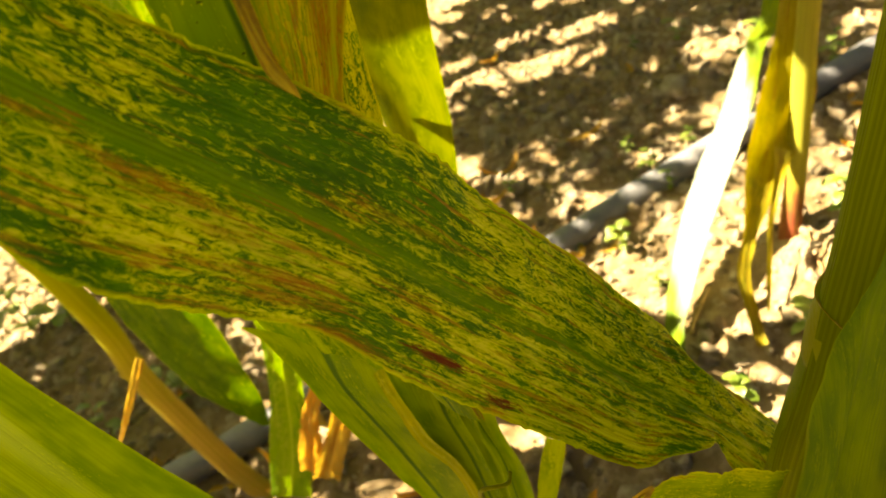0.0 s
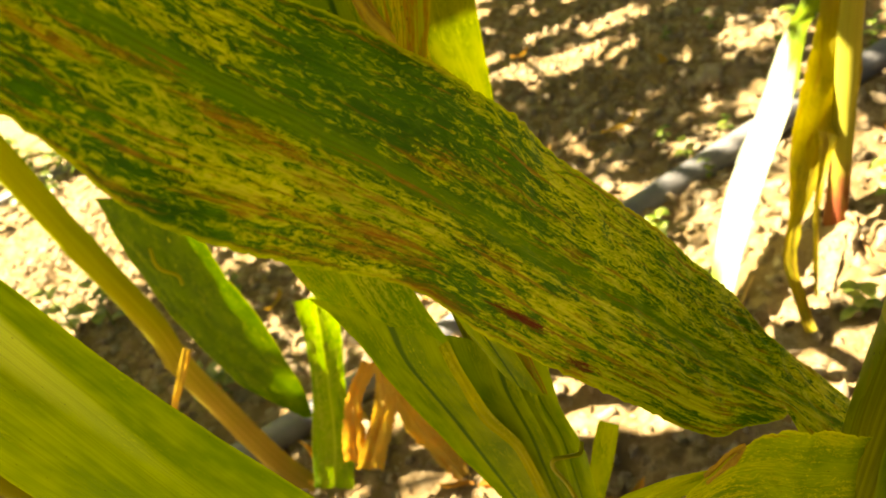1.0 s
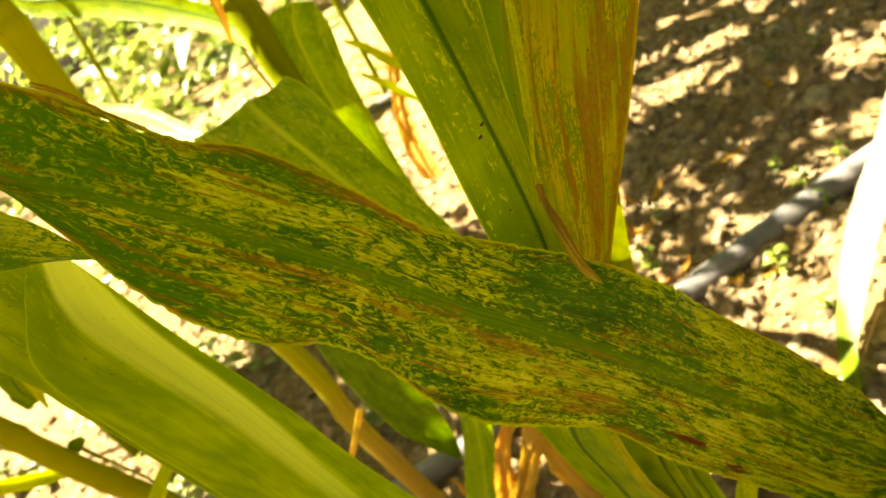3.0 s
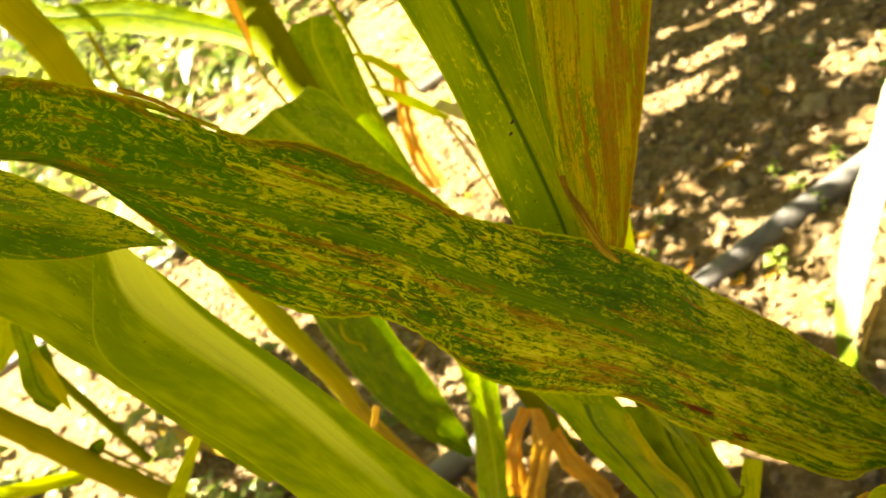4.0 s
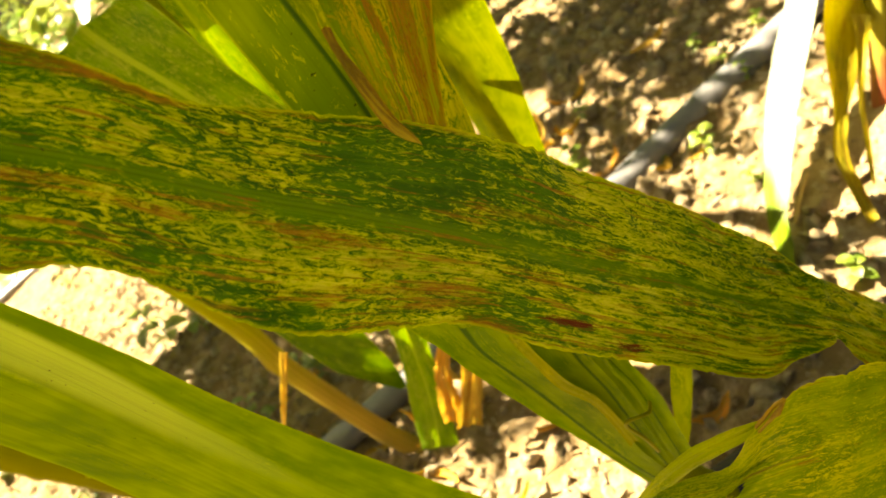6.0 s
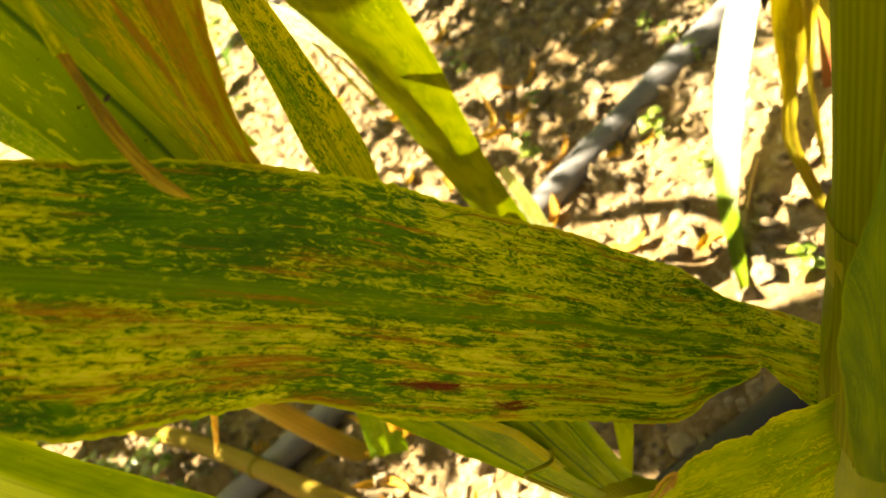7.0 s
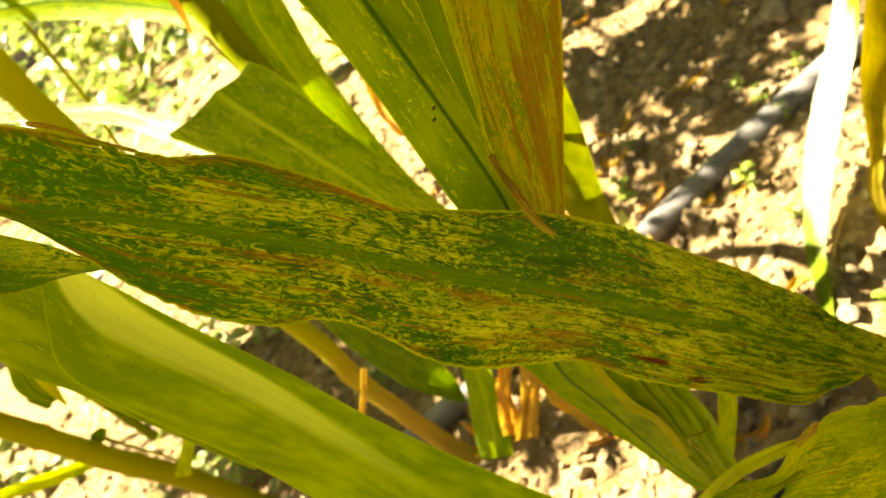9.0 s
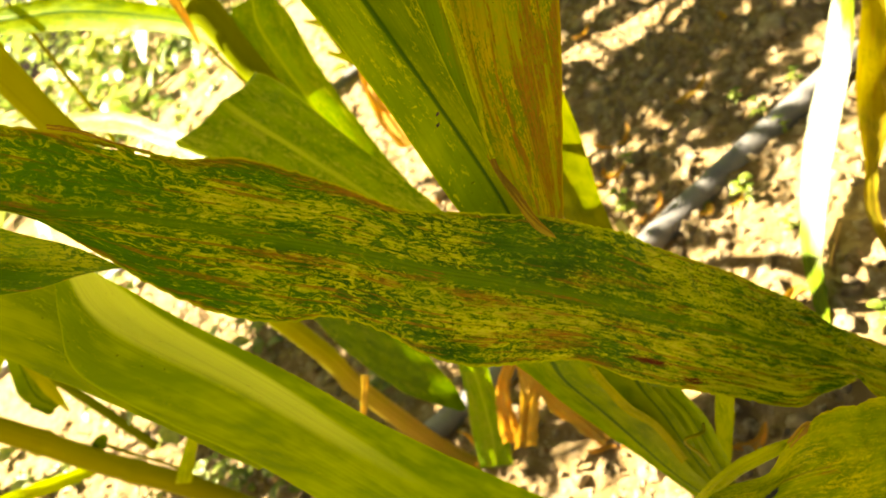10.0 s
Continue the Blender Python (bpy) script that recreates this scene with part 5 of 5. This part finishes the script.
third = thing("maize_plant", "young maize plant with a smooth yellow sheath", "maize plant", MAIZE, (0.029, 0.605, 0))
own(add_leaf(third, YELLOW_SHEATH, M_SHOOT, "yellow-green blade narrowing into its rolled sheath", None, ripple=0.001, cup=0.04, seed=27.0, count=80))
own(part("stem", tube_mesh("stem", [(YELLOW_SHEATH[1][0], 0.0085), (YELLOW_SHEATH[0][0], 0.0098), ((0.030, 0.600, 0.03), 0.0105), ((0.029, 0.605, -0.01), 0.011)], count=40, sides=18, ribs=0.01), M_YELLOW, third))
own(add_leaf(third, PALE_BRANCH_LEAF, M_SUN, "pale narrow side leaf", None, ripple=0.001))
own(add_leaf(third, SMALL_STEM_LEAF, M_SUN, "small leaf at the foot", None, ripple=0.0005, count=40))
fourth = thing("maize_plant", "maize plant on a bare tan stalk with a dark drooping leaf", "maize plant", MAIZE, (-0.2, 0.575, 0))
own(part("stem", tube_mesh("stem", STALK, count=110, sides=20, ribs=0.01, nodes=(0.22, 0.56, 0.75)), M_TAN, fourth, "bare stalk, tan below and yellow-green above"))
own(add_leaf(fourth, DARK_LEAF, M_DARK, "dark green leaf with pale flecks", None, ripple=0.002, cup=0.05, seed=8.0))
own(part("pale_trail", tube_mesh("pale_trail", TRAIL, count=40, sides=8, flat=0.3), M_COLLAR, fourth, "pale winding feeding trail on the leaf"))
own(add_leaf(fourth, DROOP_LEAF, M_BACK, "green leaf drooping to the ground", None, ripple=0.002, cup=0.08, seed=9.0))
own(add_leaf(fourth, DRY_STRIP_A, M_DRY, "dry tan leaf hanging at the foot", None, ripple=0.006, cup=0.3, ragged=0.3, seed=22.0, count=40))
own(add_leaf(fourth, DRY_STRIP_B, M_DRY, "dry tan leaf strip on the ground", None, ripple=0.006, cup=0.3, ragged=0.3, seed=23.0, count=40))
own(add_leaf(fourth, DRY_STRIP_D, M_ORANGE, "curled dry strip of leaf", None, ripple=0.005, cup=0.3, ragged=0.3, seed=25.0, count=40))
own(add_leaf(fourth, DRY_STRIP_C, M_DRY, "dry hanging leaf strip", None, ripple=0.002, cup=0.2, seed=24.0, count=40))
fifth = thing("maize_plant", "maize plant with broad upright green leaves", "maize plant", MAIZE, (-0.09, 0.6, 0))
own(part("stem", tube_mesh("stem", SIDE_STEM + [((-0.09, 0.6, -0.01), 0.010)], count=80, sides=20, nodes=(0.3,)), M_STEM, fifth))
own(add_leaf(fifth, FAR_BLADE, M_BACK, "upright speckled green leaf", None, ripple=0.002, cup=0.06, seed=10.0))
own(add_leaf(fifth, UPPER_LEFT_LEAF, M_GREEN, "spreading pale green leaf", None, ripple=0.003, cup=0.08, seed=11.0))
own(add_leaf(fifth, BRIGHT_LEAF, M_SUN, "thin sunlit leaf", None, ripple=0.002, cup=0.08, seed=12.0))
own(add_leaf(fifth, STEM_BROWN_STRIP, M_ORANGE, "withered orange strip of leaf", None, ripple=0.001, count=40))
sixth = thing("maize_plant", "young maize plant with sunlit and withered hanging leaves", "maize plant", MAIZE, (0.323, 0.615, 0))
own(part("stem", tube_mesh("stem", RED_STEM, sides=18), M_RED, sixth, "stem with a red foot"))
own(add_leaf(sixth, SUN_LEAF, M_SUN_STRETCH, "hanging green leaf with a sunlit white stretch painted in its middle", None, ripple=0.002, cup=0.06, seed=13.0))
own(add_leaf(sixth, BROWN_HANG, M_HANG, "withered yellow-brown hanging leaf", None, ripple=0.002, cup=0.08, seed=14.0))
own(add_leaf(sixth, BROWN_HANG_SIDE, M_HANG, "narrow withered strip of leaf", None, ripple=0.001, seed=15.0))
seventh = thing("maize_plant", "maize plant with a large pale folded leaf", "maize plant", MAIZE, (-0.42, 0.22, 0))
own(part("stem", tube_mesh("stem", [((-0.42, 0.22, -0.01), 0.012), ((-0.41, 0.24, 0.3), 0.012), ((-0.40, 0.25, 0.62), 0.011), ((-0.39, 0.25, 1.1), 0.009)], sides=18), M_STEM, seventh))
own(add_leaf(seventh, PALE_BACK, M_FOLD, "green half of the folded leaf", None, ripple=0.001, seed=16.0))
own(add_leaf(seventh, PALE_FLAP, M_FLAP, "pale folded leaf with a sheen painted on its upper side", None, ripple=0.0015, cup=0.0, seed=17.0))
own(add_leaf(seventh, TIP_LEAF, M_TIP, "mottled leaf with a dry brown tip", None, ripple=0.001, cup=0.05, seed=18.0))
twig = thing("weed", "yellow-green weed stem with small leaves", "weed", "", (-0.5, 0.64, 0))
own(part("stem", tube_mesh("stem", LEFT_TWIG + [((-0.47, 0.66, 0.0), 0.010)], sides=14, nodes=(0.3, 0.6)), M_TWIG, twig))
own(add_leaf(twig, TWIG_LEAF, M_PALE, "narrow yellow-green side leaf", None, ripple=0.001, cup=0.1, count=40))
own(add_leaf(twig, STANDING_STRIP, M_PALE, "upright yellow-green blade", None, ripple=0.001, cup=0.1, count=40))
own(add_leaf(twig, HANG_LEFT, M_GREEN, "small hanging leaf", None, ripple=0.001, count=40))
own(add_leaf(twig, SIDE_BLADE, M_PALE, "yellowing blade beside the stem", None, ripple=0.002, cup=0.1, count=40, seed=51.0))
own(add_leaf(twig, RAGGED_BLADE, M_DARK, "broad ragged green leaf", None, ripple=0.003, cup=0.1, ragged=0.2, count=40, seed=52.0))
own(add_leaf(twig, BRIGHT_BLADE, M_PALE_EDGE, "bright sunlit leaf", None, ripple=0.001, count=40, seed=53.0))
own(add_leaf(twig, LOW_LEAF, M_DARK, "small green leaf at a joint", None, ripple=0.001, cup=0.1, count=30, seed=54.0))
own(part("side_twig", tube_mesh("side_twig", BENT_TWIG, count=30, sides=8), M_TWIG, twig, "thin bent side twig"))
dead = thing("dead_leaf", "curled orange dead leaf on the ground", "dead leaf", "dead leaves")
add_leaf(dead, ORANGE_LEAF, M_ORANGE, "", None, ripple=0.005, cup=0.2, seed=19.0)


fallen = thing("fallen_stalk", "dry tan maize stalk lying on the ground", "dry stalk", "", (-0.5, 0.8, 0.0))
own(part("stalk", tube_mesh("stalk", FALLEN_STALK, count=70, sides=16), M_FALLEN, fallen))
for a, b in ((1, 2), (3, 4)):
    p, q = Vector(FALLEN_STALK[a][0]), Vector(FALLEN_STALK[b][0])
    c, d = p.lerp(q, 0.4), (q - p).normalized() * 0.004
    own(part("node", tube_mesh("node", [(tuple(c - d), 0.0103), (tuple(c), 0.0118), (tuple(c + d), 0.0103)], count=8, sides=16), M_ROLLED, fallen, "swollen brown node"))
for spot, size in INSECTS:
    bug = lump_mesh("insect", 2.0, 0.2, 1)
    bug.materials.append(M_INSECT)
    ob = new("insect", bug)
    ob.matrix_basis = Matrix.Translation(spot) @ pose(0, 0, 0, 80, 0, 35) @ Matrix.Diagonal((size * 1.1, size * 0.55, size * 0.6, 1))
    tagged(ob, "tiny black insect sitting on a green leaf", "insect", "insects on the leaf")


# ---- unseen plants and stem tops, added to shade the place ----
def crown(plant, base, top, leaves, seed, turn=(0, 360), wide=(0.028, 0.055), long=(0.45, 0.7), rise=(0.5, 0.9), droop=(0.6, 1.1), sway=0.4, wave=0.006):
    """Leaves up a stem between two points, turned round it by the golden angle."""
    r = random.Random(seed)
    for k in range(leaves):
        p = Vector(base).lerp(Vector(top), k / max(1, leaves - 1))
        a = turn[0] + (turn[1] - turn[0]) * ((k * 0.618 + 0.1 * r.random()) % 1.0)
        leaf = add_leaf(plant, arch_rows(p, radians(a), r.uniform(*long), r.uniform(*wide), r.uniform(*rise), r.uniform(*droop), r.uniform(-sway, sway)),
                        M_GREEN, "", None, ripple=wave, cup=0.1, ragged=0.1, count=44, cross=4, seed=seed + k)
        own(leaf)


# maize out of view, added only to cast dappled shade
def shade_plant(x, y, height, leaves, seed, first=0.6, **how):
    p = thing("maize_plant", "unseen tall maize plant added to shade the soil", "maize plant", "tall shading maize plants", (x, y, 0))
    own(part("stem", tube_mesh("stem", [((x, y, -0.01), 0.013), ((x + 0.01, y, height * 0.5), 0.012), ((x, y + 0.01, height), 0.006)], count=50, sides=12), M_STEM, p))
    crown(p, (x, y, first * height), (x, y + 0.01, height), leaves, seed, **how)
    return p


# unseen upper stems and leaves, added to block sun from what lies below
own(part("stem_top", tube_mesh("stem_top", [((-0.2313, 0.6, 0.68), 0.0154), ((-0.235, 0.6, 0.9), 0.012), ((-0.24, 0.6, 1.1), 0.006)], count=30, sides=14), M_STEM, fourth))
crown(fourth, (-0.234, 0.6, 0.72), (-0.24, 0.6, 1.1), 11, 35, (-135, -68), (0.08, 0.105), (0.45, 0.6), (0.15, 0.35), (0.2, 0.45))
crown(fourth, (-0.234, 0.6, 0.77), (-0.236, 0.6, 0.86), 3, 38, (168, 195), (0.07, 0.085), (0.28, 0.33), (0.1, 0.2), (0.1, 0.3), 0.2)
own(part("stem_top", tube_mesh("stem_top", [((-0.0993, 0.66, 0.575), 0.0138), ((-0.1, 0.66, 0.8), 0.011), ((-0.1, 0.66, 1.05), 0.006)], count=30, sides=14), M_STEM, fifth))
crown(fifth, (-0.1, 0.66, 0.86), (-0.1, 0.66, 0.96), 2, 81, (68, 84), (0.05, 0.06), (0.30, 0.36), (0.0, 0.1), (0.1, 0.2), 0.1)
crown(seventh, (-0.397, 0.25, 0.74), (-0.39, 0.25, 1.1), 9, 70, (20, 130), (0.03, 0.05), (0.4, 0.6), (0.3, 0.5), (0.3, 0.6), 0.8, 0.012)
shade_plant(0.0, 1.42, 1.2, 12, 61, 0.60, turn=(150, 290), wide=(0.025, 0.05), long=(0.25, 0.7), rise=(0.2, 0.6), droop=(0.3, 0.7), sway=1.1, wave=0.014)
shade_plant(-0.05, 1.62, 1.35, 12, 62, 0.58, turn=(150, 290), wide=(0.025, 0.05), long=(0.35, 0.85), rise=(0.2, 0.6), droop=(0.3, 0.7), sway=1.1, wave=0.014)
shade_plant(0.62, 1.72, 1.35, 15, 37, 0.55, turn=(140, 250), wide=(0.025, 0.045), long=(0.5, 0.95), rise=(0.2, 0.6), droop=(0.2, 0.7), sway=1.0, wave=0.014)
shade_plant(0.95, 1.45, 1.3, 16, 41, 0.50, turn=(120, 230), wide=(0.03, 0.055), long=(0.5, 0.9), rise=(0.2, 0.6), droop=(0.2, 0.7), sway=1.0, wave=0.014)


def shade_weed(x, y, centre, reach, branches, leaves, seed, size=(0.08, 0.15)):
    """An unseen tall branching weed with many small leaves, added to break the sun into spots."""
    r = random.Random(seed)
    foot = Vector((x, y, 0))
    w = thing("tall_weed", "unseen branching weed with many small leaves, added for dappled shade", "weed", "tall shading weeds", foot)
    mid = Vector(centre) - foot
    part("stem", tube_mesh("stem", [((0, 0, -0.01), 0.009), ((0.02, 0.01, mid.z * 0.55), 0.008), (tuple(mid * 0.5 + Vector((0, 0, mid.z * 0.35))), 0.006), (tuple(mid), 0.004)], count=40, sides=10), M_STEM, w)
    models = []
    for k in range(6):
        length = r.uniform(*size)
        models.append(blade_mesh("leaf", arch_rows((0, 0, 0), 0.0, length, length * 0.36, r.uniform(0.0, 0.4), r.uniform(0.2, 0.7), r.uniform(-0.5, 0.5)), ripple=0.004, cup=0.1, count=14, cross=3, seed=seed + k)[0])
        models[-1].materials.append(M_WEED)
    for k in range(branches):
        d = Vector((r.gauss(0, 1), r.gauss(0, 1), r.gauss(0, 1))).normalized() * r.random() ** 0.4
        tip = mid + Vector((d.x * reach[0], d.y * reach[1], d.z * reach[2]))
        start = mid * r.uniform(0.75, 1.0)
        bow = (start + tip) / 2 + Vector((0, 0, 0.03))
        part("branch", tube_mesh("branch", [(tuple(start), 0.003), (tuple(bow), 0.0022), (tuple(tip), 0.001)], count=14, sides=5), M_STEM, w)
        for q in range(leaves):
            f = r.uniform(0.25, 1.0)
            p = start.lerp(bow, f * 2) if f < 0.5 else bow.lerp(tip, f * 2 - 1)
            leaf = new("leaf", models[(k + q) % 6])
            leaf.parent = w
            leaf.matrix_basis = pose(p.x, p.y, p.z, r.uniform(-35, 35), r.uniform(-35, 35), r.uniform(0, 360)) @ Matrix.Scale(r.uniform(0.6, 1.1), 4)
    return w


# all out of view, each set where its shadow dapples a stretch below
shade_weed(-0.30, 2.2, (-0.40, 1.22, 1.02), (0.56, 0.40, 0.24), 62, 9, 71, (0.045, 0.10))
shade_weed(-0.80, 1.0, (-0.38, 0.94, 0.94), (0.20, 0.15, 0.12), 7, 5, 75, (0.04, 0.08))
shade_weed(0.10, 1.9, (-0.06, 0.99, 0.97), (0.20, 0.22, 0.12), 20, 6, 77, (0.045, 0.09))
shade_weed(-0.10, 2.4, (-0.22, 1.78, 1.05), (0.50, 0.30, 0.22), 30, 6, 73)
shade_weed(-1.7, 1.3, (-1.02, 1.2, 1.0), (0.36, 0.34, 0.18), 28, 7, 74)
shade_weed(-1.35, 0.85, (-0.84, 0.86, 0.98), (0.33, 0.25, 0.18), 28, 9, 72, (0.05, 0.10))


# ---- weeds and litter ----
def weed_plant(x, y, seed, size, leaves=8):
    r = random.Random(seed)
    w = thing("weed", "small bright green broad-leaved weed in the soil", "weed", "weeds in the soil", (x, y, ground_height(x, y)))
    h = size * r.uniform(0.7, 1.2)
    part("stem", tube_mesh("stem", [((0, 0, -0.004), 0.0012), ((0.1 * h, 0.05 * h, 0.5 * h), 0.001), ((0.12 * h, 0.1 * h, h), 0.0006)], count=10, sides=6), M_WEED, w)
    for k in range(leaves):
        s = (k + 1) / leaves
        add_leaf(w, arch_rows((0.12 * h * s, 0.1 * h * s, h * s * 0.95), k * 2.4 + r.random(), size * r.uniform(0.35, 0.6), size * 0.24, 0.5, 0.6, r.uniform(-0.3, 0.3)), M_WEED, "", None, ripple=0.0005, count=9, cross=2)
    return w


weed_plant(0.273, 0.804, 1, 0.035, 4)
for x, y, seed, size, leaves in ((0.195, 0.475, 91, 0.030, 7), (0.278, 0.514, 92, 0.036, 8), (0.37, 0.604, 93, 0.036, 7), (0.08, 0.80, 94, 0.04, 7), (0.462, 0.933, 95, 0.04, 5), (-0.448, 1.776, 96, 0.10, 9)):
    weed_plant(x, y, seed, size, leaves)
models = [weed_plant(-0.62 + 0.05 * k, 1.25 + 0.04 * k, 50 + k, 0.05 + 0.012 * k, 7) for k in range(4)]
wr = random.Random(5)
for k in range(72):
    if k > 59:
        x, y, s = wr.uniform(-0.75, -0.3), wr.uniform(0.66, 1.0), wr.uniform(0.5, 0.9)
    elif k < 44:
        x, y, s = wr.uniform(-1.5, -0.35), wr.uniform(0.85, 2.3), wr.uniform(0.7, 1.9)
    else:
        x, y, s = wr.uniform(-0.1, 0.7), wr.uniform(0.6, 1.3), wr.uniform(0.25, 0.5)
    c = copy_thing(models[k % 4], pose(x, y, ground_height(x, y), 0, 0, wr.uniform(0, 360)))
    c.scale = (s, s, s)


def thicket_mesh(name, count, seed, box, size, grow=1.0):
    r = random.Random(seed)
    verts, faces = [], []
    for k in range(count):
        x, y = r.uniform(box[0], box[1]), r.uniform(box[2], box[3])
        clump = 0.5 + noise.noise((x * 1.7, y * 1.7, 3.0))
        if clump < 0.25:
            continue
        z = r.random() ** 1.5 * size * (0.4 + clump)
        rows = arch_rows((x, y, z), r.uniform(0, 6.28), grow * r.uniform(0.06, 0.22), grow * r.uniform(0.02, 0.045), 0.5, 0.7, r.uniform(-0.4, 0.4))
        b = len(verts)
        for q in rows[::2]:
            verts += [q[1], q[0], q[2]]
        for i in range(4):
            o = b + 3 * i
            faces += [(o, o + 1, o + 4, o + 3), (o + 1, o + 2, o + 5, o + 4)]
    return mesh_from(name, verts, faces)


far_field = part("far_field", thicket_mesh("far_field", 11000, 78, (-26.0, 2.0, 4.6, 15.0), 3.0, 3.4), M_WEED)
tagged(far_field, "tall green growth at the far side of the field", "field growth", kind="stuff")
near_weeds = part("low_weeds", thicket_mesh("low_weeds", 380, 79, (-1.2, 0.12, 1.75, 4.6), 0.12, 0.5), M_WEED)
tagged(near_weeds, "low bright green weeds in the sunlit soil", "weeds", kind="stuff")
thicket = part("far_weeds", thicket_mesh("far_weeds", 1000, 77, (-6.0, -0.9, 2.0, 7.0), 0.45, 1.3), M_WEED)
tagged(thicket, "bright green weeds growing thickly beyond the plants", "weeds", kind="stuff")


def straw(points, radius, label="dry brown straw lying on the soil"):
    s = tagged(part("straw", tube_mesh("straw", [(q, radius * (1 - 0.5 * i / len(points))) for i, q in enumerate(points)], count=14, sides=6), M_STRAW), label, "straw", "straws on the soil")
    return s


for k in range(40):
    x, y, a, l = wr.uniform(-0.8, 0.8), wr.uniform(0.5, 1.8), wr.uniform(0, 6.28), wr.uniform(0.02, 0.09)
    dx, dy = math.cos(a) * l, math.sin(a) * l
    straw([(x + dx * q, y + dy * q + 0.006 * math.sin(q * 3), ground_height(x + dx * q, y + dy * q) + 0.003 + 0.01 * q * wr.random()) for q in (0, 0.35, 0.7, 1.0)], wr.uniform(0.0006, 0.0016))


def dead_leaf_mesh(name, seed):
    """A small crumpled, curled piece of dead leaf."""
    r = random.Random(seed)
    bend, length, width = r.uniform(0.5, 1.6), r.uniform(0.03, 0.075), r.uniform(0.006, 0.013)
    rows = []
    for q in np.linspace(-0.5, 0.5, 6):
        a = q * bend * 2
        c = Vector((math.sin(a) * length / (2 * bend), 0.006 * math.sin(q * 5 + seed), (1 - math.cos(a)) * length / (2 * bend)))
        w = width * (1 - (2 * q) ** 4) * 0.5 + 0.0006
        tw = q * r.uniform(-2.0, 2.0)
        lat = Vector((0, math.cos(tw), math.sin(tw))) * w
        rows.append((tuple(c), tuple(c - lat + Vector((0, 0, w * 0.7))), tuple(c + lat + Vector((0, 0, w * 0.7)))))
    return blade_mesh(name, rows, ripple=0.003, cup=0.3, ragged=0.2, count=22, cross=4, seed=seed)[0]


dead_meshes = [dead_leaf_mesh("dead_leaf", 80 + k) for k in range(8)]
for k, m in enumerate(dead_meshes):
    m.materials.append(M_DRY if k % 2 else M_ORANGE)
    m.polygons.foreach_set("use_smooth", [True] * len(m.polygons))
for k in range(64):
    if k < 44:
        x, y = wr.uniform(-0.42, 0.16), wr.uniform(0.44, 0.95)
    else:
        x, y = wr.uniform(-0.4, 0.6), wr.uniform(0.6, 1.5)
    ob = new("dead_leaf", dead_meshes[k % 8])
    ob.matrix_basis = pose(x, y, ground_height(x, y) + 0.004, wr.uniform(-25, 25), wr.uniform(-20, 20), wr.uniform(0, 360)) @ Matrix.Scale(wr.uniform(0.6, 1.2), 4)
    tagged(ob, "small curled brown piece of dead leaf on the soil", "dead leaf", "dead leaves")

for rows, skin, label in ((FAR_STRAW_BLADE, M_PALE, "pale arching blade"), (FAR_GREEN_BLADE, M_PALE, "yellow-green arching blade")):
    root = rows[0][0]
    tuft = thing("grass_shoot", "arching blade of grass on a thin stem beyond the plants", "grass", "grass shoots", (root[0] + 0.02, root[1], 0))
    own(part("stem", tube_mesh("stem", [((root[0] + 0.02, root[1], -0.01), 0.003), ((root[0] + 0.015, root[1], root[2] * 0.6), 0.0028), (root, 0.002)], count=20, sides=8), M_TWIG, tuft))
    own(add_leaf(tuft, rows, skin, label, None, ripple=0.001, cup=0.1, count=30, cross=4))

twigs = thing("weed", "thin bare weed stems standing beyond the plants", "weed", "", (-0.5, 0.95, 0))
for rows in (TWIG_A, TWIG_B, TWIG_C):
    own(part("stem", tube_mesh("stem", rows, count=30, sides=8), M_TWIG, twigs))
